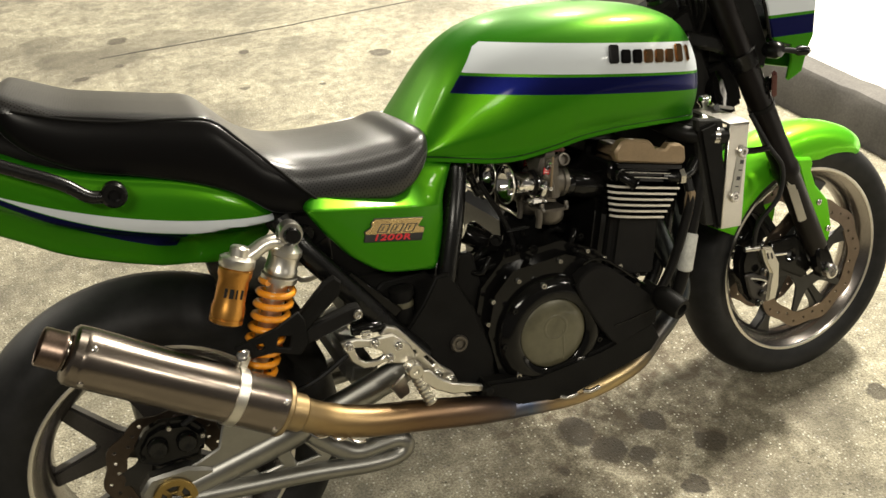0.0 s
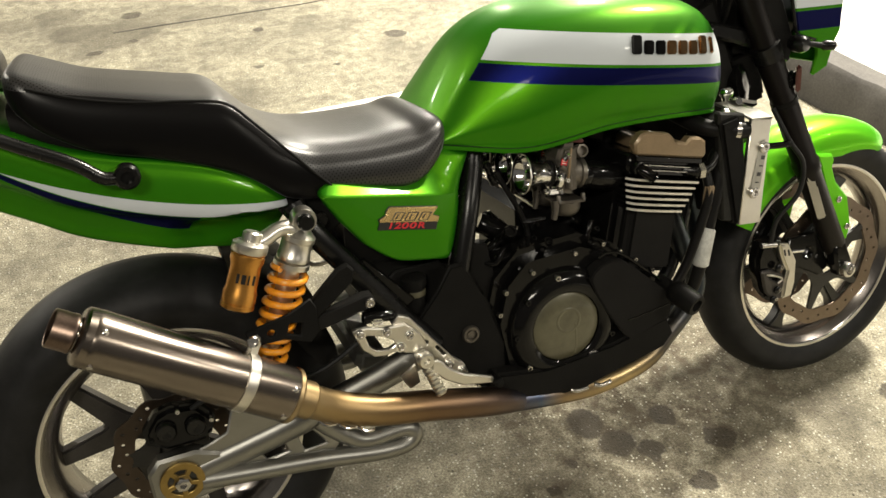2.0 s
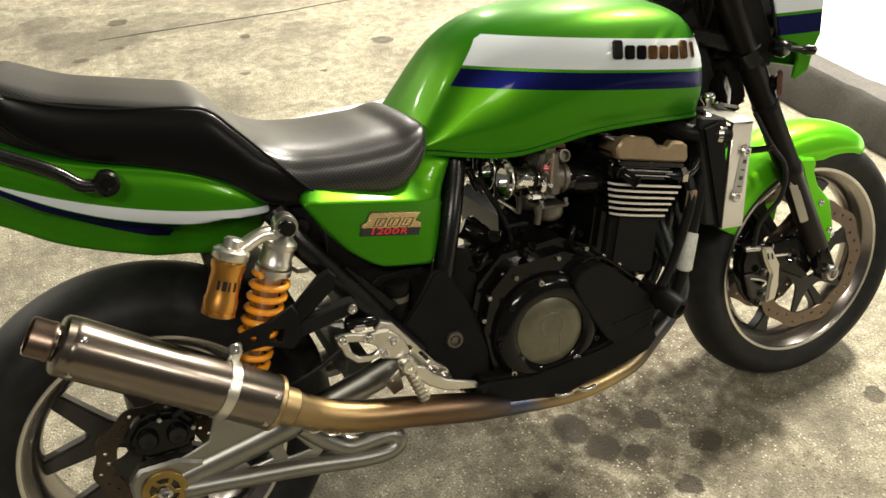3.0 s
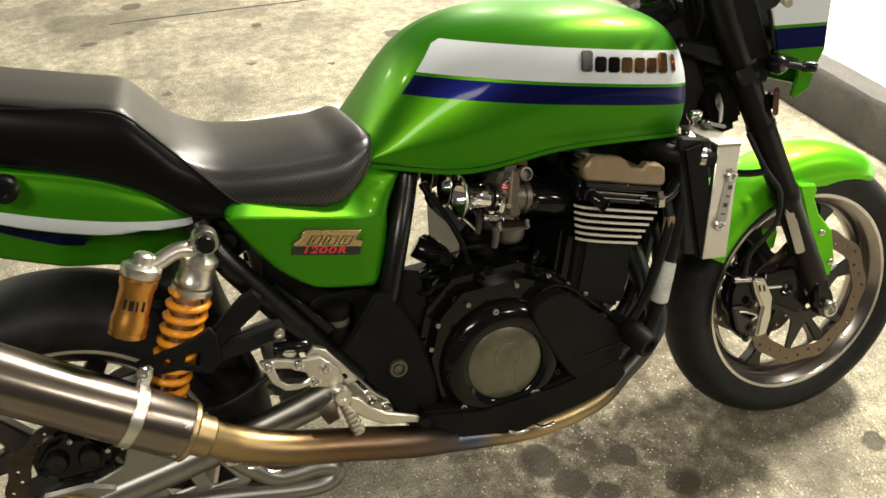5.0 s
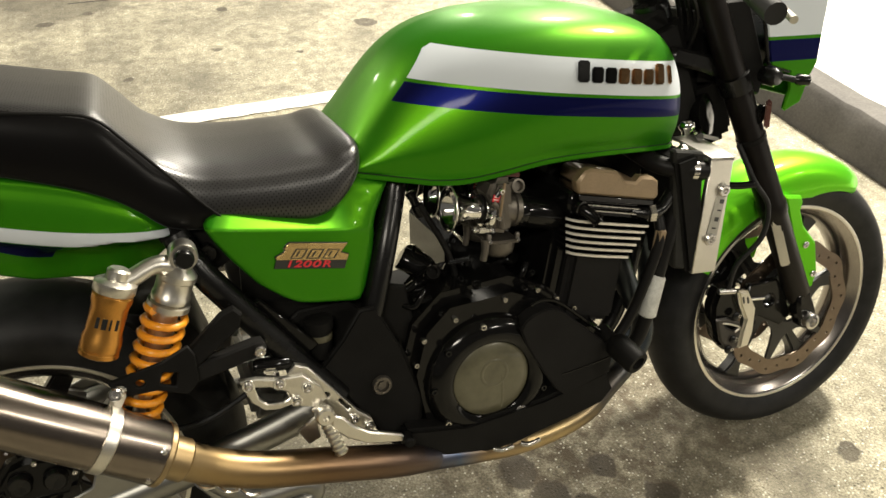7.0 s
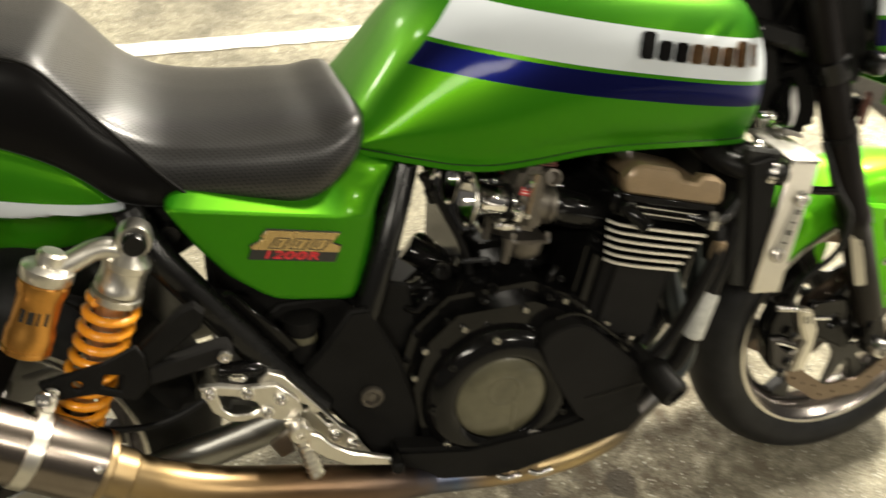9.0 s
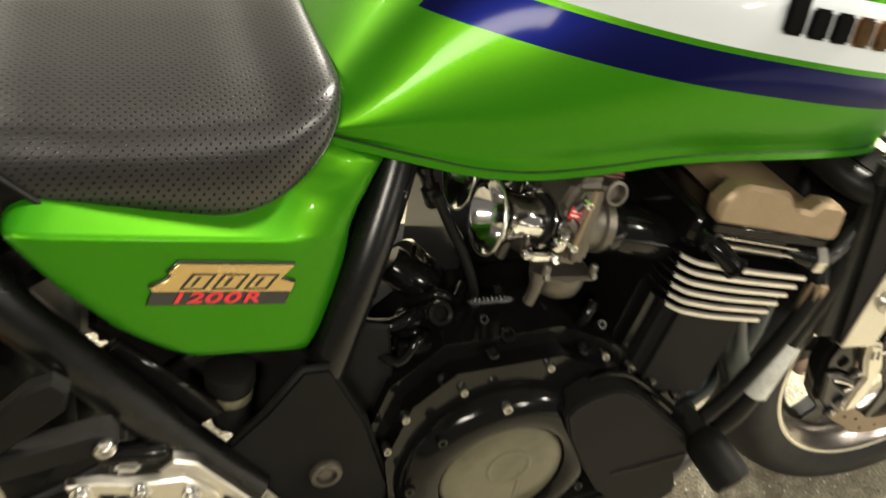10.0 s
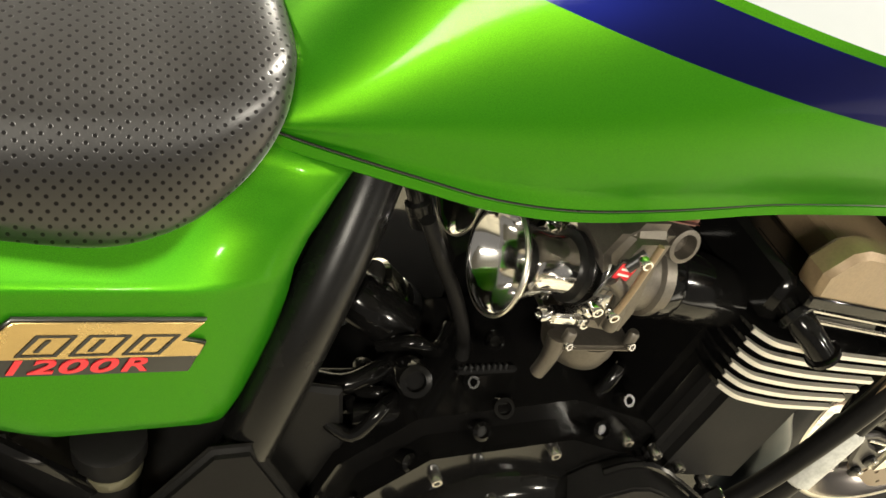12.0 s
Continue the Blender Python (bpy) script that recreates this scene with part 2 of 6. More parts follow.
    nt.links.new(base, b.inputs["Base Color"])
    nt.links.new(calc(nt, "MULTIPLY_ADD", spots, -0.12, 0.85), b.inputs["Roughness"])
    bump(nt, b, calc(nt, "ADD", calc(nt, "ADD", fine, mid), stone), 0.7, 0.004)
    return m


OIL = [(0.90, -0.02, 0.045), (1.04, 0.01, 0.035), (1.01, -0.18, 0.032), (1.12, -0.09, 0.038), (0.96, -0.06, 0.035), (0.86, 0.06, 0.05), (0.78, -0.03, 0.018), (0.7, -0.08, 0.012),
       (1.585, -0.137, 0.033), (0.04, 3.2, 0.2), (0.16, 3.26, 0.17), (-0.12, 3.3, 0.14), (0.36, 3.36, 0.2), (0.55, 3.3, 0.17), (0.7, 3.2, 0.12), (-0.2, 3.6, 0.14),
       (-0.4, 3.55, 0.12), (0.16, 3.47, 0.06), (1.32, 2.65, 0.055), (-0.05, 2.98, 0.035), (0.13, 3.08, 0.03), (0.72, 2.98, 0.03), (-0.3, 2.62, 0.03), (0.62, 2.5, 0.022), (-0.9, 3.2, 0.16), (-1.2, 2.8, 0.12), (0.25, 2.3, 0.02), (0.95, 2.4, 0.02)]

YC = 0.045  # the plane of the wheels
M_GREEN = green_paint("green_lacquer", GREEN)
# mudguard green, brightened to stand in for stronger lamp light on it
M_GREEN_LIT = green_paint("lit_green_lacquer", (0.07, 0.44, 0.012))
M_TANK = banded_paint("tank_lacquer", [(WHITE, (0.992, -0.151), (1.0405, -0.147)), (BLUE, (0.958, -0.1518), (0.987, -0.151))], [(-0.206, 0.93), (-1.262, 2.06)])
M_SEAT = leather("seat_vinyl")
M_BLACK = surface("black_enamel", (0.0045, 0.0044, 0.0042), 0.27, 0.0, 0.0, 300, 0.0, 0.35, 14, spec=0.35)
M_CASE = surface("gloss_black_casting", (0.0045, 0.0043, 0.0041), 0.12, 0.0, 0.0, 420, 0.04, 0.35, 18, spec=0.24)
M_MATT = surface("matt_black_plastic", (0.0085, 0.0082, 0.0077), 0.5, 0.0, 0.0, 380, 0.08, 0.3, 20, spec=0.07)
M_ALU = surface("machined_aluminium", (0.74, 0.71, 0.64), 0.32, 1.0, 0.0, 500, 0.06, 0.1, 25)
M_FINEDGE = surface("bare_fin_edge", (0.78, 0.74, 0.66), 0.42, 0.75, 0.0, 500, 0.06, 0.08, 25)
M_CAST = surface("cast_aluminium", (0.15, 0.135, 0.115), 0.45, 0.85, 0.0, 420, 0.25, 0.2, 30)
M_SWING = brushed("brushed_aluminium", (0.35, 0.345, 0.32), 0.42, (30, 500, 500))
M_CHROME = surface("chrome", (0.85, 0.84, 0.82), 0.1, 1.0, 0.0, 200, 0.0, 0.04, 12)
M_STEEL = surface("steel_bolt", (0.55, 0.53, 0.5), 0.25, 1.0, 0.0, 300, 0.05, 0.15, 30)
M_SILENCER = brushed("brushed_titanium", (0.27, 0.23, 0.195), 0.25, (700, 6, 6))
M_HEAT = heat_pipe("heat_tinted_titanium")
M_TIP = surface("burnt_tip_metal", (0.2, 0.145, 0.115), 0.33, 1.0, 0.0, 300, 0.05, 0.3, 40)
M_GOLD = surface("gold_anodised", (0.66, 0.32, 0.075), 0.3, 1.0, 0.0, 300, 0.03, 0.12, 18)
M_DULL_GOLD = surface("dull_gold_anodised", (0.36, 0.25, 0.085), 0.4, 1.0, 0.0, 300, 0.05, 0.2, 30)
M_SPRING = surface("yellow_spring_lacquer", (0.8, 0.3, 0.015), 0.3, 0.0, 0.6, 300, 0.03, 0.1, 20)
M_BRONZE = surface("bronze_painted_casting", (0.25, 0.18, 0.105), 0.42, 0.35, 0.2, 420, 0.2, 0.18, 20)
M_WINDOW = surface("clouded_cover_plate", (0.09, 0.083, 0.05), 0.35, 0.1, 0.3, 60, 0.05, 0.3, 22)
M_BADGE_GREY = surface("dull_grey_sheet", (0.42, 0.41, 0.37), 0.4, 0.9, 0.0, 420, 0.1, 0.15, 30)
M_RUBBER = rubber("tyre_rubber")
M_HOSE = surface("black_hose_rubber", (0.0090, 0.0086, 0.0082), 0.4, 0.0, 0.0, 300, 0.05, 0.3, 20, spec=0.12)
M_RIM = surface("polished_rim_alloy", (0.27, 0.245, 0.225), 0.22, 1.0, 0.1, 400, 0.05, 0.12, 16)
M_RIM_DULL = surface("dull_rim_alloy", (0.3, 0.28, 0.26), 0.25, 1.0, 0.1, 400, 0.05, 0.2, 16)
M_SATIN = surface("satin_charcoal_enamel", (0.0125, 0.0120, 0.0114), 0.48, 0.0, 0.0, 380, 0.1, 0.2, 20, spec=0.05)
M_SPOKE = surface("dark_spoke_lacquer", (0.0170, 0.0163, 0.0155), 0.35, 0.3, 0.1, 400, 0.08, 0.25, 16)
M_SPOKE_GREY = surface("grey_spoke_lacquer", (0.045, 0.041, 0.038), 0.4, 0.5, 0.1, 400, 0.08, 0.3, 16)
M_CORE = surface("radiator_core", (0.022, 0.022, 0.02), 0.5, 0.3, 0.0, 900, 0.6, 0.4, 60, spec=0.2)
M_DISC = surface("brake_disc_steel", (0.2, 0.155, 0.12), 0.38, 1.0, 0.0, 500, 0.15, 0.18, 40)
M_REAR_DISC = surface("rusty_disc_steel", (0.09, 0.07, 0.055), 0.45, 1.0, 0.0, 500, 0.15, 0.25, 40)
M_FORK = surface("dark_fork_coating", (0.008, 0.0062, 0.0052), 0.36, 0.15, 0.0, 300, 0.04, 0.25, 12, spec=0.25)
M_RED = surface("red_reflector_plastic", (0.1, 0.03, 0.024), 0.35, 0.0, 0.15, 300, 0.05, 0.2, 30)
M_REDPAINT = surface("red_print", (0.62, 0.02, 0.03), 0.4, 0.0, 0.2, 300, 0.0, 0.1, 30)
M_INK = surface("black_print", (0.01, 0.01, 0.01), 0.3, 0.0, 0.3, 300, 0.0, 0.2, 30)
M_BADGE = surface("gold_badge_plate", (0.62, 0.45, 0.2), 0.26, 1.0, 0.2, 500, 0.05, 0.12, 60)
M_EMBLEM = surface("bronze_chrome_emblem", (0.45, 0.27, 0.13), 0.14, 1.0, 0.0, 200, 0.0, 0.4, 70)
M_WRAP = surface("pale_woven_sleeve", (0.5, 0.5, 0.46), 0.6, 0.2, 0.0, 350, 0.5, 0.25, 90)
M_WHITE = surface("white_line_paint", (0.78, 0.76, 0.7), 0.6, 0.0, 0.0, 150, 0.4, 0.12, 12)
M_KERB = surface("dirty_kerb_concrete", (0.1, 0.094, 0.088), 0.85, 0.0, 0.0, 120, 0.6, 0.45, 5)
M_CEIL = surface("assumed_roof_grey", (0.12, 0.12, 0.115), 0.6, 0.0, 0.0, 60, 0.1, 0.1, 2)
M_PAVE = surface("pale_pavement_concrete", (0.72, 0.7, 0.66), 0.8, 0.0, 0.0, 120, 0.4, 0.08, 4)
M_COWL = banded_paint("cowl_lacquer", [(WHITE, (0.962, -0.053), (1.087, -0.053)), (BLUE, (0.919, -0.053), (0.956, -0.053))])
M_GROUND = ground_material()


# ---- mesh helpers ----
def thing(name, label, category, kind="", group=""):
    return tagged(new(name), label, category, group, kind)


def finish(bm, angle=38):
    bmesh.ops.recalc_face_normals(bm, faces=bm.faces)
    for f in bm.faces:
        f.smooth = True
    for e in bm.edges:
        if len(e.link_faces) == 2 and e.calc_face_angle(0) > radians(angle):
            e.smooth = False


SHIFT = [0.0]


def on_side(side):
    """Mirrored pieces of the far side stand off the plane of the wheels, not off y = 0."""
    SHIFT[0] = 2 * YC if side > 0 else 0.0


def part(name, bm, material, parent=None, label="", angle=38):
    """One bmesh as one object under a thing or a part."""
    finish(bm, angle)
    if SHIFT[0]:
        bmesh.ops.translate(bm, verts=bm.verts, vec=(0, SHIFT[0], 0))
    me = bpy.data.meshes.new(name)
    bm.to_mesh(me)
    bm.free()
    me.materials.append(material)
    ob = new(name, me)
    if parent:
        ob.parent = parent
    return tagged(ob, label)


def spline(pts, n=8, closed=False):
    """Points along a Catmull-Rom curve."""
    p = [np.array(q, float) for q in pts]
    k = len(p)
    out = []
    for i in range(k if closed else k - 1):
        a, b, c, d = (p[(i + j) % k] if closed else p[min(max(i + j, 0), k - 1)] for j in (-1, 0, 1, 2))
        for s in range(n):
            t = s / n
            out.append(0.5 * (2 * b + (c - a) * t + (2 * a - 5 * b + 4 * c - d) * t * t + (3 * b - a - 3 * c + d) * t**3))
    if not closed:
        out.append(p[-1])
    return out


def skin(bm, rings, close=True, caps=True):
    vs = [[bm.verts.new(tuple(q)) for q in r] for r in rings]
    n = len(vs[0])
    for a, b in zip(vs, vs[1:]):
        for i in range(n if close else n - 1):
            j = (i + 1) % n
            bm.faces.new((a[i], a[j], b[j], b[i]))
    if caps and close:
        bm.faces.new(vs[0][::-1])
        bm.faces.new(vs[-1])
    return bm


def tube(pts, radius, seg=12, n=6, bm=None, caps=True, flat=1.0):
    """A bent pipe; radius: one number or one for each point given."""
    bm = bm or bmesh.new()
    seg = seg if seg < 8 else max(seg, 12)
    rs = [radius] * len(pts) if isinstance(radius, (int, float)) else list(radius)
    full = [(*p, r) for p, r in zip(pts, rs)]
    path = spline(full, n) if n > 1 else [np.array(q, float) for q in full]
    up, rings = None, []
    for i, q in enumerate(path):
        a, b = path[max(i - 1, 0)][:3], path[min(i + 1, len(path) - 1)][:3]
        t = (b - a) / (np.linalg.norm(b - a) + 1e-12)
        if up is None:
            up = np.cross(t, (0, 1, 0)) if abs(t[1]) < 0.9 else np.cross(t, (0, 0, 1))
        up = up - t * (up @ t)
        up /= np.linalg.norm(up)
        side = np.cross(t, up)
        rings.append([q[:3] + q[3] * (up * math.cos(w) + flat * side * math.sin(w)) for w in (2 * math.pi * k / seg for k in range(seg))])
    return skin(bm, rings, caps=caps)


def lathe(profile, centre=(0, 0, 0), axis=(0, 1, 0), seg=32, bm=None, closed=False):
    """A turned form: profile of (radius, way along the axis); closed joins its end to its start."""
    bm = bm or bmesh.new()
    t = Vector(axis).normalized()
    u = t.orthogonal().normalized()
    w = t.cross(u)
    c = Vector(centre)
    rings = [[c + t * a + (u * math.cos(k * 2 * math.pi / seg) + w * math.sin(k * 2 * math.pi / seg)) * max(r, 1e-4) for k in range(seg)] for r, a in profile]
    if closed:
        rings.append(rings[0])
        skin(bm, rings, caps=False)
        bmesh.ops.remove_doubles(bm, verts=bm.verts, dist=1e-6)
        return bm
    return skin(bm, rings)


def plate(outline, y0, y1, holes=(), bevel=0.0, bm=None, segs=1):
    """A flat piece cut to an outline of (x, z), from y0 to y1, with holes through it."""
    own = bmesh.new()
    edges = []
    for loop in (outline, *holes):
        vs = [own.verts.new((p[0], y0, p[1])) for p in loop]
        edges += [own.edges.new((a, b)) for a, b in zip(vs, vs[1:] + vs[:1])]
    bmesh.ops.triangle_fill(own, use_beauty=True, use_dissolve=False, edges=edges)
    made = bmesh.ops.extrude_face_region(own, geom=own.faces[:])
    bmesh.ops.translate(own, verts=[v for v in made["geom"] if isinstance(v, bmesh.types.BMVert)], vec=(0, y1 - y0, 0))
    bmesh.ops.recalc_face_normals(own, faces=own.faces)
    if bevel:
        sharp = [e for e in own.edges if len(e.link_faces) == 2 and e.calc_face_angle(0) > 1.2]
        bmesh.ops.bevel(own, geom=sharp, offset=bevel, segments=segs, affect="EDGES", clamp_overlap=True)
    return join(bm, own)


def join(bm, own):
    if bm is None:
        return own
    me = bpy.data.meshes.new("joined")
    own.to_mesh(me)
    own.free()
    bm.from_mesh(me)
    bpy.data.meshes.remove(me)
    return bm


def block(centre, size, bevel=0.004, turn=(0, 0, 0), bm=None, segs=2):
    own = bmesh.new()
    bmesh.ops.create_cube(own, size=1)
    bmesh.ops.scale(own, vec=size, verts=own.verts)
    if bevel:
        bmesh.ops.bevel(own, geom=own.edges[:], offset=bevel, segments=segs, affect="EDGES", clamp_overlap=True)
    bmesh.ops.transform(own, matrix=pose(*centre, *turn), verts=own.verts)
    return join(bm, own)


def circle(x, z, r, n=16, start=0.0):
    return [(x + r * math.cos(start + 2 * math.pi * k / n), z + r * math.sin(start + 2 * math.pi * k / n)) for k in range(n)]


def bolt(name, at, parent, r=0.007, h=0.006, axis=(0, -1, 0), material=None):
    """A socket-head bolt with a hollow in its head."""
    bm = lathe([(r * 0.9, -0.002), (r, 0), (r, h * 0.75), (r * 0.8, h), (r * 0.5, h), (r * 0.45, h * 0.4), (0, h * 0.4)], at, axis, 12)
    return part(name, bm, material or M_STEEL, parent)


# ---- the setting ----
def build_ground():
    n, lim = 24, 40.0
    bm = bmesh.new()
    g = sorted({round(math.copysign(abs(k / n) ** 2.2, k) * lim, 4) for k in range(-n, n + 1)})
    vs = [[bm.verts.new((x, y, 0)) for y in g] for x in g]
    for i in range(len(g) - 1):
        for j in range(len(g) - 1):
            bm.faces.new((vs[i][j], vs[i + 1][j], vs[i + 1][j + 1], vs[i][j + 1]))
    tagged(part("ground", bm, M_GROUND), "worn beige concrete forecourt with oil drips and wet stains", "ground", kind="structure")
    # painted line, slightly proud, with a worn edge
    bm = bmesh.new()
    rng = random.Random(4)
    xs = [-6 + 0.06 * k for k in range(146)]
    rows = [[(x, y + 0.05 * (x - 0.6) + rng.uniform(-0.004, 0.004), 0.004) for y in (1.862, 1.9, 1.952)] for x in xs]
    skin(bm, rows, close=False, caps=False)
    tagged(part("painted_line", bm, M_WHITE), "white painted line on the concrete", "road marking", kind="structure")
    # kerb stones and the pale pavement behind them
    bm = bmesh.new()
    prof = [(2.55, -0.05), (2.56, 0.0), (2.585, 0.15), (2.6, 0.168), (2.625, 0.172), (2.7, 0.172), (2.7, -0.05)]
    rings = []
    rng = random.Random(7)
    for k in range(180):
        y = -6 + 0.08 * k
        d = rng.uniform(-0.004, 0.004)
        rings.append([(x + d * (0.3 < z * 4), y, z + d * 0.5) for x, z in prof])
    skin(bm, rings)
    tagged(part("kerb", bm, M_KERB), "dirty grey concrete kerb with a rounded edge", "kerb", kind="structure")
    tagged(part("pavement", block((8.7, 1.2, 0.06), (12.0, 14.4, 0.216), 0.004), M_PAVE), "pale concrete pavement under bright lamps", "pavement", kind="structure")
    # expansion joint across the slab, filled with dark dirt
    bm = tube([(0.05, 3.228, -0.002), (0.25, 3.24, 0.0), (0.55, 3.25, 0.0), (0.85, 3.262, 0.0), (1.05, 3.272, 0.0), (1.24, 3.3, 0.0), (2.3, 3.4, 0.0)], 0.0045, 6, 8, flat=0.5)
    tagged(part("joint_seam", bm, M_KERB), "dark dirt-filled joint in the concrete slab", "joint", kind="structure")
    # assumed ceiling, unseen; its grey sets how dark upward reflections are
    tagged(part("unseen_ceiling", block((1.0, 1.0, 4.6), (12, 12, 0.2), 0.01), M_CEIL), "assumed grey ceiling over the forecourt, out of view", "ceiling", kind="structure")


build_ground()

# ---- the motorcycle; x ahead, right side at negative y, before it leans on its stand ----
bike = thing("motorcycle", "green naked motorcycle with black engine, gold shocks and titanium silencer", "motorcycle")
bike.matrix_basis = pose(0, 0, 0, -14, 0, 0)


def half_ring(half, n=4):
    """A closed ring from points (lateral, height) of one half, bottom to top."""
    h = spline(half, n)
    k = 1 + YC / max(a for a, z in h)
    return [(YC - k * a, z) for a, z in h] + [(YC + k * a, z) for a, z in h[::-1][1:-1]]


def body(stations, shape, n=5, nh=4):
    """A loft along x; stations: rows of x and the numbers that shape() turns into a half section."""
    rings = []
    for q in spline(stations, n):
        rings.append([(q[0], y, z) for y, z in half_ring(shape(*q[1:]), nh)])
    return skin(bmesh.new(), rings)


def along(v, table):
    """Straight lines between rows of (place, value)."""
    for (a, p), (b, q) in zip(table, table[1:]):
        if v <= b:
            return p + (q - p) * (v - a) / (b - a)
    return table[-1][1]


# fuel tank
def tank_section(zb, zt, w, lip, lean=0.0):
    """lean: 1 where the flank falls inwards towards the saddle, 0 where it stands upright."""
    h = zt - zb
    mix = lambda p, q: p + (q - p) * lean
    return [(0, zb + 0.03), (0.5 * w, zb + 0.014), (lip, zb), (lip + 0.4 * (w - lip), zb + 0.09 * h), (lip + 0.78 * (w - lip), zb + mix(0.23, 0.18) * h), (w, zb + mix(0.42, 0.3) * h),
            (mix(0.955, 0.91) * w, zb + mix(0.67, 0.53) * h), (mix(0.78, 0.72) * w, zb + mix(0.89, 0.79) * h), (mix(0.42, 0.4) * w, zb + mix(0.98, 0.95) * h), (0, zt)]


TANK = [(0.522, 0.766, 0.8, 0.092, 0.088, 1), (0.541, 0.762, 0.827, 0.099, 0.095, 1), (0.57, 0.756, 0.864, 0.107, 0.102, 1), (0.61, 0.747, 0.912, 0.116, 0.109, 1), (0.65, 0.739, 0.945, 0.126, 0.116, 0.9), (0.7, 0.736, 0.966, 0.14, 0.123, 0.65),
        (0.76, 0.742, 0.976, 0.153, 0.13, 0.35), (0.82, 0.75, 0.978, 0.162, 0.135, 0.12), (0.88, 0.751, 0.976, 0.166, 0.137, 0), (0.95, 0.748, 0.97, 0.167, 0.136, 0), (1.01, 0.742, 0.958, 0.161, 0.128, 0), (1.05, 0.737, 0.94, 0.149, 0.118, 0), (1.075, 0.735, 0.915, 0.13, 0.108, 0), (1.084, 0.745, 0.895, 0.112, 0.098, 0)]
tank = part("fuel_tank", body(TANK, tank_section, 5, 5), M_TANK, bike, "green metallic tank with white and blue stripes", 50)
for side in (1, -1):
    on_side(side)
    # pressed flange along the lower edge, black line above painted for the groove's shade
    bm = bmesh.new()
    rings = []
    for x, zb, zt, w, lip, lean in spline(TANK, 5):
        prof = [(lip + 0.0005, zb + 0.008), (lip + 0.0034, zb + 0.0072), (lip + 0.0036, zb + 0.001), (lip + 0.002, zb - 0.0005), (lip - 0.003, zb)]
        rings.append([(x, side * y, z) for y, z in prof])
    part("seam_flange", skin(bm, rings), M_GREEN, tank)
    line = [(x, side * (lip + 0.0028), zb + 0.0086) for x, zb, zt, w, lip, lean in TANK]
    part("seam_shade_line", tube(line, 0.0008, 6, 4), M_INK, tank)


# unseen plate, added to keep tank green out of the funnels' reflections
part("under_tank_plate", block((0.8, YC, 0.757), (0.42, 0.25, 0.01), 0.003), M_MATT, bike, "black plate added under the tank")


def tank_lateral(x, z):
    """How far the flank of the tank stands out at a place on its upper half."""
    rows = spline(TANK, 5)
    q = min(rows, key=lambda r: abs(r[0] - x))
    half = spline(tank_section(*q[1:]), 5)
    widest = max(range(len(half)), key=lambda i: half[i][0])
    return along(-z, [(-h[1], h[0]) for h in half[widest:]][::-1])


def emblem(side):
    """The raised maker's sign, as plain rounded blocks along a sloping line."""
    for k in range(8):
        x = 0.8755 + 0.0228 * k
        h = (0.032, 0.0235, 0.0235, 0.0235, 0.0235, 0.0235, 0.032, 0.03)[k]
        z = 0.8775 - 0.149 * (x - 0.8755) + 0.5 * h
        y = tank_lateral(x, z)
        tilt = math.degrees(math.atan2(tank_lateral(x, z - 0.012) - tank_lateral(x, z + 0.012), 0.024))
        turn = math.degrees(math.atan2(tank_lateral(x + 0.012, z) - tank_lateral(x - 0.012, z), 0.024))
        bm = block((0, 0, 0), (0.0195 if k < 7 else 0.008, 0.006, h), 0.0022)
        bmesh.ops.transform(bm, matrix=pose(x, side * (y + 0.001), z) @ pose(0, 0, 0, -tilt, 8.5, -turn), verts=bm.verts)
        # first three blocks black, painting the dark reflections on one metal sign
        part("emblem_block", bm, M_CASE if k < 3 else M_EMBLEM, tank, "raised emblem block")


emblem(-1)


# seat
def seat_section(zb, zt, w, soft=0.0):
    h = zt - zb
    mix = lambda p, q: p + (q - p) * soft
    return [(0, zb + 0.02), (0.6 * w, zb + 0.008), (0.93 * w, zb), (1.0 * w, zb + 0.18 * h), (1.0 * w, zb + mix(0.55, 0.46) * h), (mix(0.955, 0.965) * w, zb + mix(0.83, 0.68) * h), (mix(0.86, 0.875) * w, zb + mix(0.955, 0.85) * h), (mix(0.55, 0.62) * w, zb + mix(0.985, 0.965) * h), (0, zt)]


SEAT = [(-0.099, 0.962, 0.98, 0.07, 0.6), (-0.094, 0.948, 0.992, 0.1, 0.5), (-0.082, 0.93, 0.996, 0.117, 0.3), (-0.055, 0.903, 0.983, 0.127, 0), (0.0, 0.87, 0.959, 0.134, 0), (0.07, 0.848, 0.942, 0.137, 0), (0.14, 0.823, 0.926, 0.139, 0), (0.19, 0.799, 0.914, 0.14, 0), (0.222, 0.776, 0.885, 0.141, 0.2), (0.255, 0.748, 0.852, 0.142, 0.6), (0.3, 0.737, 0.829, 0.141, 1), (0.35, 0.738, 0.819, 0.139, 1),
        (0.4, 0.731, 0.816, 0.136, 1), (0.45, 0.722, 0.817, 0.132, 1), (0.485, 0.731, 0.817, 0.128, 1), (0.51, 0.749, 0.822, 0.121, 1), (0.527, 0.769, 0.823, 0.112, 1), (0.5365, 0.785, 0.82, 0.099, 1), (0.541, 0.798, 0.813, 0.08, 1)]
seat = part("seat", body(SEAT, seat_section, 5, 5), M_SEAT, bike, "black stepped seat in pitted vinyl", 60)
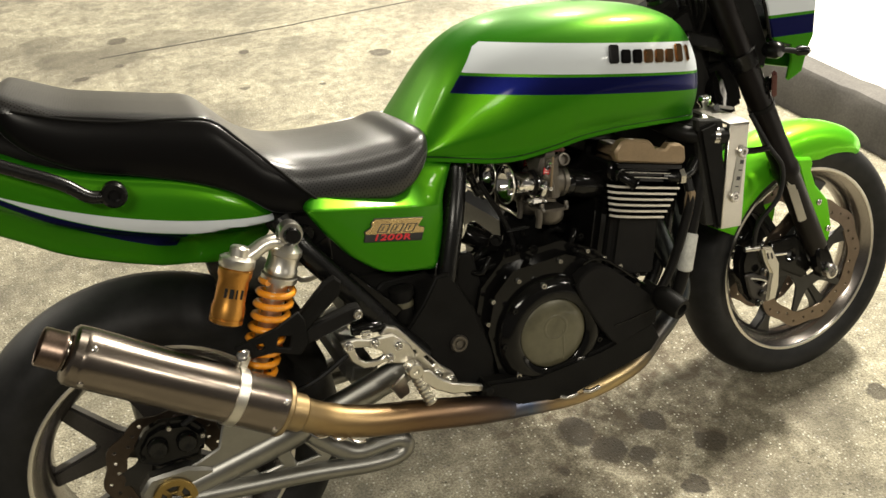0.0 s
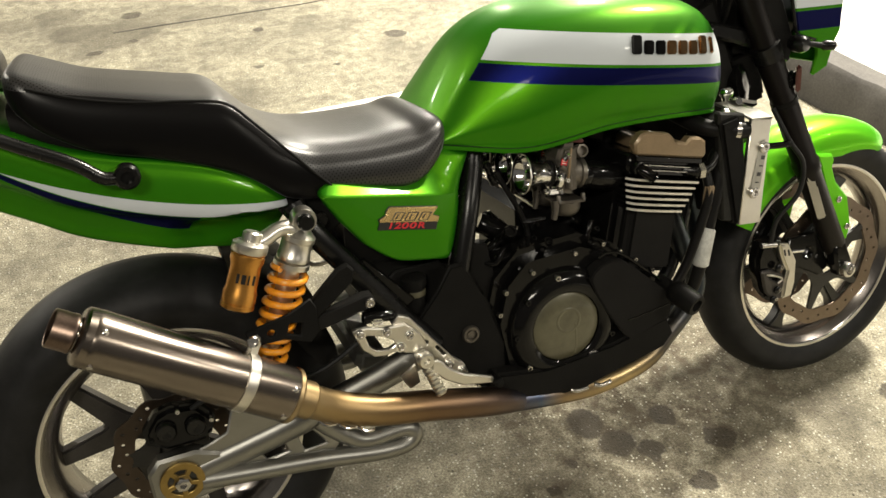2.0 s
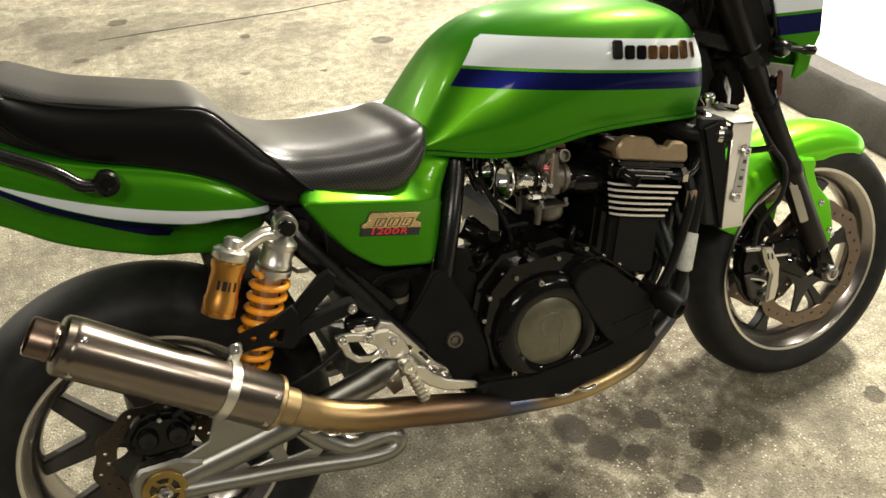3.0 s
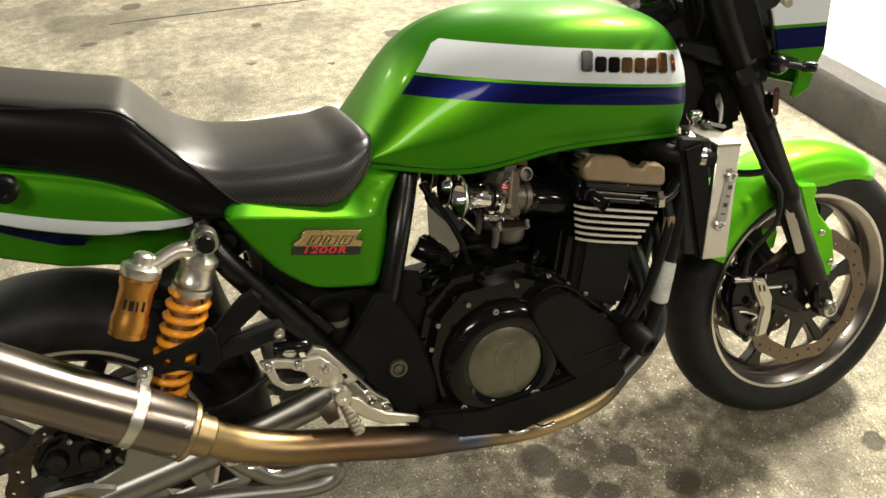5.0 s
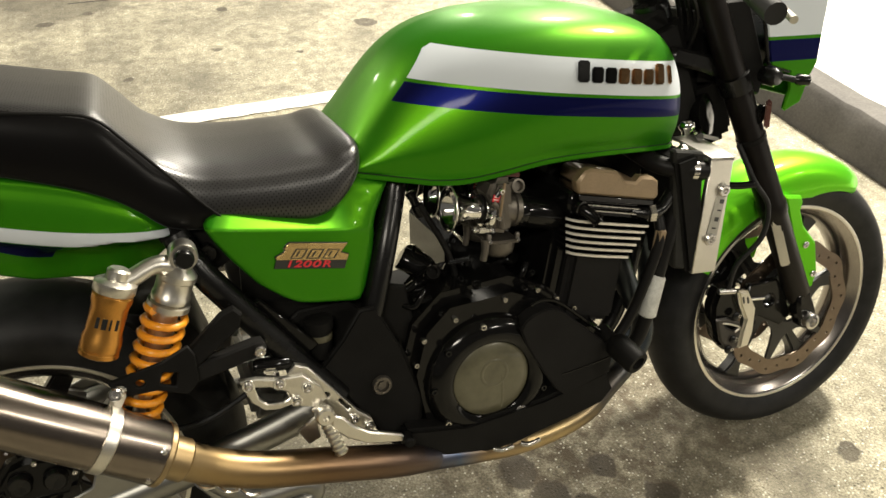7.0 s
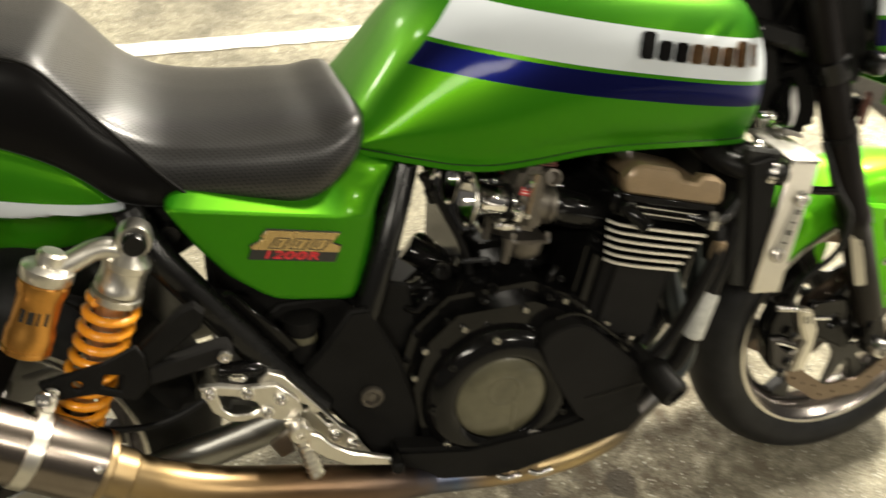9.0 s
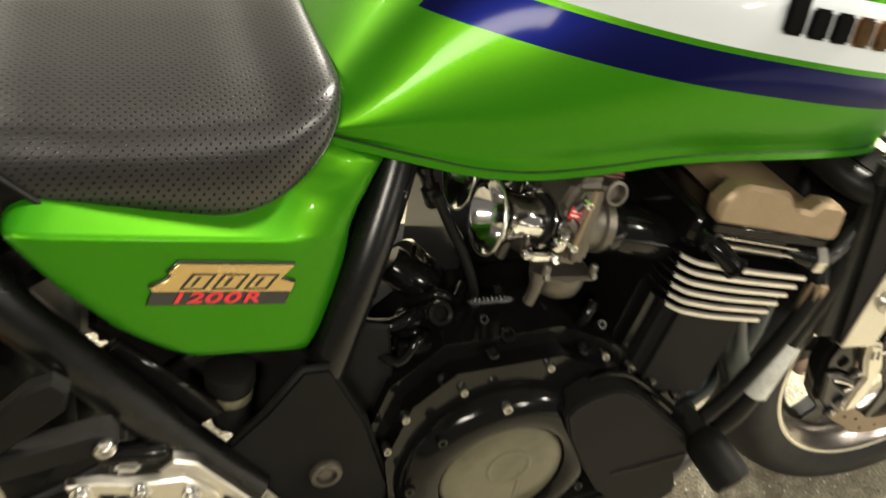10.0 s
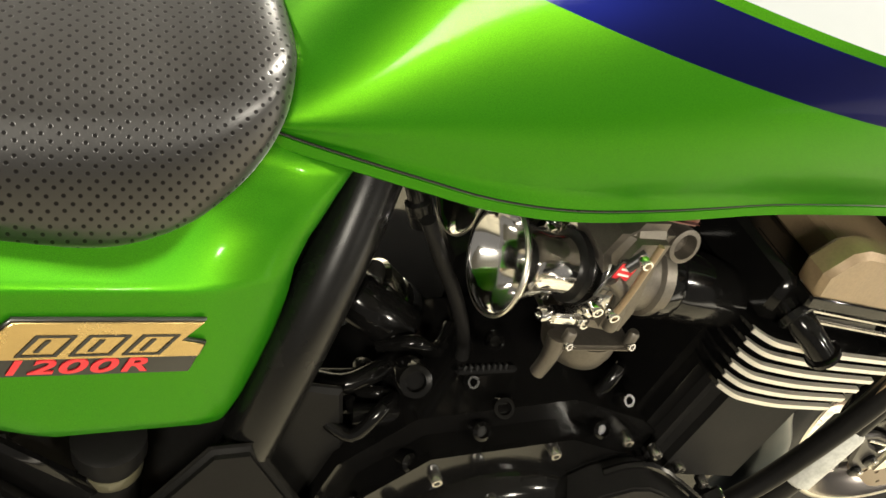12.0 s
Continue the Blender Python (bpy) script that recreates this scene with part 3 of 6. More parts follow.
for side in (-1,):
    on_side(side)
    line = [(-0.067, side * 0.127, 0.972), (-0.006, side * 0.132, 0.949), (0.062, side * 0.136, 0.932), (0.14, side * 0.138, 0.921), (0.19, side * 0.139, 0.909), (0.224, side * 0.141, 0.874), (0.268, side * 0.144, 0.822), (0.305, side * 0.144, 0.777), (0.336, side * 0.141, 0.744)]
    part("seat_seam", tube(line, 0.0022, 6, 4), M_MATT, seat)
part("seat_base", body([(-0.1, 0.91, 0.95, 0.11), (0.05, 0.83, 0.86, 0.112), (0.2, 0.778, 0.81, 0.114), (0.32, 0.745, 0.78, 0.112), (0.47, 0.745, 0.77, 0.1)], seat_section, 3, 3), M_MATT, bike)


part("seat_hump", body([(-0.27, 0.985, 1.0, 0.05), (-0.255, 0.97, 1.02, 0.075), (-0.21, 0.955, 1.034, 0.09), (-0.15, 0.945, 1.03, 0.095), (-0.12, 0.945, 1.018, 0.088), (-0.11, 0.955, 1.0, 0.07)], seat_section, 3, 4), M_SEAT, seat, "black padded hump behind the seat", 60)


# tail cowl
def tail_section(zb, zt, w):
    h = zt - zb
    return [(0, zb + 0.02), (0.6 * w, zb + 0.008), (0.74 * w, zb), (0.8 * w, zb + 0.17 * h), (0.87 * w, zb + 0.34 * h), (0.965 * w, zb + 0.43 * h), (1.0 * w, zb + 0.62 * h), (0.975 * w, zb + 0.87 * h), (0.85 * w, zt - 0.002), (0, zt)]


TAIL = [(0.262, 0.712, 0.742, 0.104), (0.256, 0.7, 0.754, 0.112), (0.244, 0.688, 0.768, 0.119), (0.22, 0.676, 0.785, 0.125), (0.185, 0.668, 0.806, 0.128), (0.15, 0.669, 0.824, 0.13), (0.1, 0.683, 0.842, 0.132), (0.013, 0.714, 0.866, 0.134), (-0.057, 0.745, 0.893, 0.134), (-0.12, 0.785, 0.93, 0.13), (-0.25, 0.86, 0.985, 0.112), (-0.35, 0.905, 1.01, 0.08)]
TAIL_CREASE = [(0.06, 0.722), (0.0935, 0.7335), (0.1168, 0.736), (0.1447, 0.7365), (0.1826, 0.737), (0.2341, 0.731), (0.27, 0.728)]
M_TAIL_BANDS = banded_paint("tail_lacquer_bands", [(WHITE, (0.788, -0.487, 1.04), (0.8066, -0.401, 0.577)), (BLUE, (0.7675, -0.577, 0.954), (0.7865, -0.487, 1.04), 0.115 - 0.8 * 0.735)])
bm = body(TAIL, tail_section, 6, 6)
for v in bm.verts:
    # scalloped flank in front of the wheel, under the crease that the white band ends on
    sunk = min(1, max(0, (v.co.x - 0.075) / 0.05)) * min(1, max(0, (along(v.co.x, TAIL_CREASE) - v.co.z) / 0.007))
    v.co.y += (YC - v.co.y) * 0.19 * sunk
tail = part("tail_cowl", bm, M_TAIL_BANDS, bike, "green tail cowl with a white and a blue stripe", 50)
for side in (1, -1):
    on_side(side)
    rail = part("grab_rail", tube([(-0.24, side * 0.14, 0.985), (-0.16, side * 0.155, 0.945), (-0.09, side * 0.16, 0.903), (-0.03, side * 0.163, 0.868), (0.0, side * 0.163, 0.842), (0.02, side * 0.16, 0.836)], 0.0095, 12, 5), M_BLACK, bike, "black tubular grab rail")
    part("end_boss", lathe([(0.012, -0.03), (0.014, -0.005), (0.0185, 0.0), (0.0185, 0.016), (0.015, 0.02), (0.009, 0.02), (0.008, 0.012), (0, 0.012)], (0.034, side * 0.15, 0.836), (0, side, 0), 20), M_BLACK, rail)


# side covers
def cover_lateral(x):
    return 0.1345 + 0.17 * (0.5 - x) if x < 0.5 else 0.1345 - 0.42 * (min(x, 0.55) - 0.5) - 0.2 * max(0, x - 0.55)


COVER_BACK = [(0.583, 0.432), (0.5845, 0.42), (0.588, 0.408), (0.595, 0.392), (0.615, 0.36), (0.653, 0.327), (0.68, 0.309), (0.69, 0.303), (0.696, 0.3), (0.7, 0.3), (0.706, 0.303), (0.72, 0.315), (0.735, 0.33), (0.75, 0.36), (0.77, 0.42), (0.8, 0.47)]
COVER_FRONT = [(0.583, 0.511), (0.602, 0.5235), (0.63, 0.534), (0.652, 0.541), (0.686, 0.5475), (0.703, 0.549), (0.725, 0.556), (0.75, 0.569), (0.776, 0.586)]


def side_cover(side):
    levels = [0.583, 0.5845, 0.588, 0.595, 0.605, 0.618, 0.635, 0.653, 0.67, 0.684, 0.692, 0.696, 0.6985, 0.7005, 0.703, 0.708, 0.715, 0.724, 0.735, 0.75, 0.762, 0.774]
    us = [0, 0.012, 0.04, 0.12, 0.25, 0.4, 0.5, 0.6, 0.68, 0.76, 0.83, 0.9, 0.94, 0.97, 0.99, 1.0]
    drop = [0.014, 0.006, 0.0015] + [0.0] * 10 + [0.0012, 0.005, 0.013]
    bm = bmesh.new()
    loops = []
    for lv in levels:
        x0, x1 = along(lv, COVER_BACK), along(lv, COVER_FRONT)
        foot = max(0, 0.588 - lv) * 1.2

        def lateral(x):
            s = max(0, lv - 0.7)
            near = min(1, max(0, (x - 0.462) / 0.085))
            shelf = 1.3 * min(s, 0.035) + 0.4 * max(0, s - 0.035)
            neck = 0.06 * s + 5.5 * max(0, s - 0.025) ** 2
            return cover_lateral(x) - foot - shelf * (1 - near) - neck * near

        xs = [x0 + (x1 - x0) * u for u in us]
        front = [(x, side * (lateral(x) - d), lv - 0.24 * (x - 0.5)) for x, d in zip(xs, drop)]
        back = [(x, side * (lateral(x) - 0.03), lv - 0.24 * (x - 0.5)) for x in xs[::-1]]
        loops.append(front + back)
    skin(bm, loops)
    return part("side_cover", bm, M_GREEN, bike, "green side cover with a creased upper edge", 75)


on_side(1)
side_cover(1)
on_side(-1)
cover = side_cover(-1)


def cover_badge(parent):
    """Gold plate over a black bar; the maker's sign is plain slanted shapes, the number below it is raised print."""
    made = []
    gold = [(0.3895, 0.6828), (0.3881, 0.687), (0.4, 0.6905), (0.404, 0.6945), (0.4015, 0.697), (0.4105, 0.7035), (0.4972, 0.6812), (0.4855, 0.6702), (0.4974, 0.664), (0.4942, 0.6557)]
    made.append(part("badge_back", plate([(0.3885, 0.6822), (0.387, 0.688), (0.399, 0.6915), (0.4025, 0.6945), (0.4, 0.697), (0.4095, 0.705), (0.4985, 0.6822), (0.4872, 0.6702), (0.4985, 0.6645), (0.495, 0.655)], 0, -0.0026, bevel=0.0005), M_INK, parent))
    made.append(part("gold_plate", plate(gold, -0.0026, -0.0036, bevel=0.0004), M_BADGE, parent, "gold badge plate with dark outlined shapes"))
    made.append(part("black_bar", plate([(0.3892, 0.6832), (0.4945, 0.6557), (0.4893, 0.6428), (0.384, 0.6703)], 0, -0.0024, bevel=0.0005), M_INK, parent, "black badge bar"))
    on = lambda x, h: (x, 0.6846 - 0.259 * (x - 0.3895) + h)
    for x, wide in ((0.4085, 0.018), (0.4315, 0.0195), (0.456, 0.0185)):
        lean = 0.0105
        outer = [on(x, 0.0008), on(x + wide, 0.0008), on(x + wide + lean, 0.0158), on(x + lean, 0.0158)]
        inner = [on(x + 0.0026, 0.002), on(x + wide - 0.0014, 0.002), on(x + wide + lean - 0.0026, 0.0146), on(x + lean + 0.0014, 0.0146)]
        made.append(part("sign_outline", plate(outer, -0.0034, -0.0041, [inner]), M_INK, parent))
        made.append(part("sign_bar", plate([on(x + wide * 0.46, 0.004), on(x + wide * 0.58, 0.004), on(x + wide * 0.58 + lean * 0.6, 0.0126), on(x + wide * 0.46 + lean * 0.6, 0.0126)], -0.0034, -0.0041), M_INK, parent))
    # the red number, one piece a character
    pen = 0.4035
    for ch, wide in zip("1200R", (0.0085, 0.0138, 0.0138, 0.0138, 0.0135)):
        curve = bpy.data.curves.new("digit", "FONT")
        curve.body, curve.size, curve.extrude, curve.shear, curve.offset = ch, 0.0145, 0.0004, 0.32, 0.0003
        holder = bpy.data.objects.new("digit", curve)
        me = bpy.data.meshes.new_from_object(holder)
        bpy.data.objects.remove(holder)
        lo, hi = min(v.co.x for v in me.vertices), max(v.co.x for v in me.vertices)
        for v in me.vertices:
            x = pen + (v.co.x - lo) * wide / (hi - lo)
            v.co = (x, -0.0029 - v.co.z, on(x, -0.0126 + v.co.y)[1])
        me.materials.append(M_REDPAINT)
        num = tagged(new("digit", me), "red printed digit" if ch != "R" else "red printed letter")
        num.parent = parent
        made.append(num)
        pen += wide + 0.0004
    return made


for ob in cover_badge(cover):
    for v in ob.data.vertices:
        v.co.y -= cover_lateral(v.co.x)


# ---- frame ----
part("inner_panel", plate([(0.34, 0.58), (0.37, 0.58), (0.455, 0.475), (0.505, 0.5), (0.53, 0.58), (0.552, 0.66), (0.575, 0.75), (0.35, 0.75)], -0.085, -0.078), M_MATT, bike, "black inner panel")
for side in (1, -1):
    on_side(side)
    part("frame_tube", tube([(0.262, side * 0.128, 0.735), (0.282, side * 0.145, 0.69), (0.325, side * 0.15, 0.625), (0.4, side * 0.15, 0.515), (0.458, side * 0.148, 0.436)], 0.0195, 14, 5), M_BLACK, bike, "black steel frame tube")
    part("frame_tube", tube([(0.606, side * 0.055, 0.79), (0.592, side * 0.076, 0.73), (0.56, side * 0.11, 0.65), (0.524, side * 0.127, 0.54), (0.51, side * 0.122, 0.47), (0.516, side * 0.124, 0.41), (0.548, side * 0.13, 0.33), (0.6, side * 0.11, 0.29), (0.75, side * 0.09, 0.275), (0.88, side * 0.07, 0.31), (0.985, side * 0.07, 0.39), (1.03, side * 0.07, 0.5), (1.065, side * 0.06, 0.66), (1.11, side * 0.02, 0.84)], [0.019] * 6 + [0.017] * 2 + [0.0148] * 6, 14, 5), M_BLACK, bike, "black steel frame tube")
    part("frame_tube", tube([(0.585, side * 0.05, 0.81), (0.7, side * 0.07, 0.83), (0.95, side * 0.06, 0.84), (1.1, side * 0.02, 0.87)], 0.017, 12, 4), M_BLACK, bike)
    pl = part("pivot_plate", plate([(0.43, 0.487), (0.47, 0.53), (0.502, 0.575), (0.53, 0.575), (0.566, 0.5), (0.596, 0.4), (0.59, 0.335), (0.56, 0.318), (0.525, 0.335), (0.485, 0.4)], side * 0.136, side * 0.148, bevel=0.006, segs=3), M_MATT, bike, "black frame pivot plate")
    part("pivot_bolt", lathe([(0.0165, 0), (0.0165, 0.006), (0.0145, 0.009), (0.0105, 0.009), (0.01, 0.003), (0.006, 0.003), (0.006, 0.006), (0, 0.006)], (0.527, side * 0.146, 0.438), (0, side, 0), 24), M_CAST, pl)
    bolt("bolt", (0.537, side * 0.155, 0.331), pl, 0.009, 0.045, (0, side, 0))
part("cross_tube", tube([(0.3, -0.13, 0.7), (0.3, 0.22, 0.7)], 0.012, 10, 1), M_BLACK, bike)
part("head_stock", lathe([(0.03, -0.1), (0.033, -0.09), (0.033, 0.09), (0.03, 0.1)], (1.16, YC, 0.86), (-0.33, 0, 0.94), 24), M_BLACK, bike)


# added plate, closes a see-through gap and hides the engine's grey rear
part("gap_plate", plate([(0.512, 0.345), (0.59, 0.3), (0.6, 0.5), (0.588, 0.585), (0.54, 0.6), (0.514, 0.5)], -0.118, -0.11, bevel=0.003), M_MATT, bike, "black plate added to close the gap behind the frame tube")
part("shock_mount_plate", plate([(0.24, 0.725), (0.255, 0.765), (0.345, 0.745), (0.335, 0.68), (0.29, 0.655), (0.262, 0.69)], -0.112, -0.105, bevel=0.003), M_MATT, bike, "black frame plate behind the shock mount")
part("frame_gusset", plate([(0.385, 0.545), (0.4, 0.515), (0.452, 0.445), (0.49, 0.43), (0.508, 0.47), (0.52, 0.545), (0.5, 0.57), (0.42, 0.57)], -0.1, -0.09, bevel=0.003), M_MATT, bike, "black frame gusset")


# ---- wheels ----
def wheel(name, x, z, half, tyre_profile, lip_r, spokes, disc_r, disc_ys, disc_mat, rim_mat, spoke_mat, label):
    rim_prof = [(lip_r, -half), (lip_r - 0.004, -half + 0.006), (lip_r - 0.018, -half + 0.012), (lip_r - 0.026, -half + 0.03), (lip_r - 0.03, 0), (lip_r - 0.026, half - 0.03), (lip_r - 0.018, half - 0.012), (lip_r - 0.004, half - 0.006), (lip_r, half),
                (lip_r - 0.003, half + 0.001), (lip_r - 0.011, half), (lip_r - 0.015, half - 0.004), (lip_r - 0.024, half - 0.011), (lip_r - 0.036, half - 0.026), (lip_r - 0.041, 0), (lip_r - 0.036, -half + 0.026), (lip_r - 0.024, -half + 0.011), (lip_r - 0.015, -half + 0.004), (lip_r - 0.011, -half), (lip_r - 0.003, -half - 0.001)]
    rim = part(name, lathe(rim_prof, (x, YC, z), (0, 1, 0), 96, closed=True), rim_mat, bike, label)
    part("tyre", lathe(tyre_profile, (x, YC, z), (0, 1, 0), 96, closed=True), M_RUBBER, rim, "black rubber tyre", 60)
    part("hub", lathe([(0.03, -half), (0.038, -half + 0.004), (0.04, -half + 0.02), (0.032, -0.01), (0.032, 0.01), (0.04, half - 0.02), (0.038, half - 0.004), (0.03, half)], (x, YC, z), (0, 1, 0), 32), M_SPOKE, rim)
    ri = lip_r - 0.034
    for k in range(spokes):
        a = 2 * math.pi * k / spokes + (0.06 if spokes == 6 else 0.28)
        c, s = math.cos(a), math.sin(a)
        if spokes == 6:
            out = [(0.03, -0.019), (0.07, -0.012), (0.12, -0.0105), (0.165, -0.0135), (ri, -0.026), (ri, 0.026), (0.165, 0.0135), (0.12, 0.0105), (0.07, 0.012), (0.03, 0.019)]
        else:
            out = [(0.03, -0.026), (0.06, -0.023), (0.085, -0.032), (ri, -0.09), (ri, -0.06), (0.122, -0.008), (0.116, 0.0), (0.122, 0.008), (ri, 0.06), (ri, 0.09), (0.085, 0.032), (0.06, 0.023), (0.03, 0.026)]
        part("spoke", plate([(x + r * c - w * s, z + r * s + w * c) for r, w in out], YC - 0.014, YC + 0.014, bevel=0.004, segs=2), spoke_mat, rim)
    for e in (-1, 1):
        part("rim_lip", lathe([(lip_r - 0.0015, 0), (lip_r - 0.004, 0.0016), (lip_r - 0.0085, 0.0018), (lip_r - 0.0105, 0.0004)], (x, YC + e * half, z), (0, e, 0), 96, closed=True), M_ALU, rim, "bright rim lip")
    for dy in disc_ys:
        dy += YC
        wave = []
        for k in range(160):
            t = 2 * math.pi * k / 160
            r = disc_r - 0.003 + 0.0035 * math.cos(10 * t)
            wave.append((x + r * math.cos(t), z + r * math.sin(t)))
        inner = [(x + (disc_r - 0.038 + 0.002 * math.cos(10 * 2 * math.pi * k / 80)) * math.cos(2 * math.pi * k / 80), z + (disc_r - 0.038 + 0.002 * math.cos(10 * 2 * math.pi * k / 80)) * math.sin(2 * math.pi * k / 80)) for k in range(80)]
        holes = [inner]
        for k in range(30):
            t = 2 * math.pi * k / 30
            rr = disc_r - 0.012 - 0.0075 * (k % 3)
            holes.append(circle(x + rr * math.cos(t), z + rr * math.sin(t), 0.0034, 8))
        disc = part("brake_disc", plate(wave, dy - 0.0022, dy + 0.0022, holes), disc_mat, rim, "drilled wave brake disc")
        star = []
        for k in range(60):
            t = 2 * math.pi * k / 60
            r = (0.056, 0.056, 0.058, 0.064, 0.08, disc_r - 0.036, disc_r - 0.036, 0.08, 0.064, 0.058, 0.056, 0.056)[k % 12]
            star.append((x + r * math.cos(t), z + r * math.sin(t)))
        part("disc_carrier", plate(star, dy - 0.003, dy + 0.003, [circle(x, z, 0.03, 20)]), M_SPOKE, rim)
    return rim


front = wheel("front_wheel", 1.465, 0.30, 0.047, [(0.22, -0.046), (0.2285, -0.05), (0.235, -0.054), (0.252, -0.0605), (0.268, -0.06), (0.281, -0.05), (0.291, -0.034), (0.298, -0.016), (0.30, 0), (0.298, 0.016), (0.291, 0.034), (0.281, 0.05), (0.268, 0.06), (0.252, 0.0605), (0.235, 0.054), (0.2285, 0.05), (0.22, 0.046), (0.212, 0)], 0.2285, 6, 0.155, (-0.068, 0.068), M_DISC, M_RIM, M_SPOKE, "polished cast front rim with dark spokes")
rear = wheel("rear_wheel", 0.0, 0.315, 0.075, [(0.22, -0.074), (0.2285, -0.078), (0.235, -0.083), (0.25, -0.089), (0.266, -0.09), (0.286, -0.086), (0.308, -0.064), (0.324, -0.032), (0.328, 0), (0.324, 0.032), (0.308, 0.064), (0.286, 0.086), (0.266, 0.09), (0.25, 0.089), (0.235, 0.083), (0.2285, 0.078), (0.22, 0.074), (0.21, 0)], 0.2285, 5, 0.11, (-0.085,), M_REAR_DISC, M_RIM_DULL, M_SPOKE_GREY, "grey cast rear rim with dark spokes")
part("front_axle", lathe([(0.008, -0.09), (0.011, -0.098), (0.0165, -0.096), (0.0175, -0.092), (0.0175, -0.082), (0.012, -0.08), (0.0115, 0.18)][::-1], (1.462, 0, 0.303), (0, 1, 0), 24), M_STEEL, bike, "hollow steel axle end")
part("rear_axle", lathe([(0.012, -0.148), (0.012, 0.235)], (0, 0, 0.315), (0, 1, 0), 20), M_STEEL, bike)

# ---- fork ----
F_TOP, F_LOW = (1.152, 1.02), (1.464, 0.325)
for side in (1, -1):
    on_side(side)
    d = lambda k: (F_TOP[0] + (F_LOW[0] - F_TOP[0]) * k, side * 0.057, F_TOP[1] + (F_LOW[1] - F_TOP[1]) * k)
    leg = part("fork_leg", tube([d(0), d(0.3), d(0.305), d(0.64), d(0.645), d(0.675)], [0.0235, 0.0235, 0.0255, 0.026, 0.0285, 0.0285], 20, 1), M_FORK, bike, "dark coated fork tube")
    part("fork_slider", tube([d(0.67), d(0.675), d(0.95), d(0.99)], [0.022, 0.0255, 0.0255, 0.021], 20, 1), M_FORK, leg)
    sl = part("slider_sleeve", block((1.366, side * 0.079, 0.499), (0.018, 0.006, 0.118), 0.0025, (0, -17, side * 25)), M_ALU, leg, "bright metal strip on the slider")
    part("strip_band", block((1.3815, side * 0.0822, 0.448), (0.0184, 0.0012, 0.005), 0.0003, (0, -17, side * 25)), M_INK, sl)
    part("axle_lug", plate([(1.43, 0.365), (1.462, 0.368), (1.484, 0.318), (1.487, 0.3), (1.478, 0.282), (1.463, 0.278), (1.449, 0.287), (1.436, 0.325)], side * 0.05, side * 0.082, bevel=0.006), M_CASE, leg)
    part("clamp_ring", lathe([(0.025, -0.018), (0.0295, -0.016), (0.0295, 0.016), (0.025, 0.018)], (1.2435, side * 0.057, 0.816), (0.4, 0, -0.91), 20), M_BLACK, leg)
    part("clamp_ring", lathe([(0.025, -0.006), (0.0275, -0.005), (0.0275, 0.005), (0.025, 0.006)], (1.2915, side * 0.057, 0.709), (0.4, 0, -0.91), 20), M_MATT, leg)
part("lower_yoke", plate([(1.11, 0.862), (1.18, 0.84), (1.28, 0.8), (1.285, 0.83), (1.19, 0.87), (1.12, 0.89)], -0.05, 0.14, bevel=0.006), M_BLACK, bike)
ref = part("side_reflector", block((1.3, -0.084, 0.757), (0.022, 0.01, 0.05), 0.003, (0, -12, 50)), M_RED, bike, "dull red reflector on the fork")
part("reflector_bracket", block((1.29, -0.074, 0.755), (0.03, 0.014, 0.03), 0.003, (0, -8, 30)), M_BLACK, ref)


# ---- front mudguard ----
def mudguard():
    bm = bmesh.new()
    rings = []
    for k in range(33):
        a = radians(49 + (150 - 49) * k / 32)
        r = 0.312 + 0.006 * math.sin((a - 0.8) * 1.2)
        tip = max(0, 1 - k / 6)
        w = 0.07 - 0.045 * tip**2
        deep = 0.03 + 0.035 * min(1, k / 11) ** 1.5
        pts = [(-w, -deep), (-0.995 * w, -0.7 * deep), (-0.96 * w, -0.022), (-0.85 * w, -0.007), (-0.62 * w, 0.004), (-0.33 * w, 0.0105), (0, 0.0125)]
        pts = [(y, h - 0.008 * tip**2) for y, h in pts]
        pts += [(-y, h) for y, h in pts[-2::-1]]
        inner = [(y * 0.95, h - 0.004) for y, h in pts[::-1]]
        rings.append([(1.465 + (r + h) * math.cos(a), YC + y, 0.30 + (r + h) * math.sin(a)) for y, h in pts + inner])
    skin(bm, rings)
    g = part("front_mudguard", bm, M_GREEN_LIT, bike, "glossy green front mudguard", 55)
    for side in (1, -1):
        on_side(side)
        leg = [(1.395, 0.574), (1.44, 0.566), (1.446, 0.552), (1.442, 0.535), (1.455, 0.5), (1.492, 0.457), (1.506, 0.39), (1.497, 0.352), (1.478, 0.36), (1.468, 0.372), (1.428, 0.479), (1.404, 0.55)]
        lg = part("mudguard_leg", plate(leg, side * 0.034, side * 0.05, bevel=0.005), M_GREEN_LIT, g, "green mudguard stay")
        bolt("bolt", (1.462, side * 0.05, 0.459), lg, 0.0075, 0.004, (0, side, 0))
        bolt("bolt", (1.491, side * 0.05, 0.389), lg, 0.0075, 0.004, (0, side, 0))


mudguard()


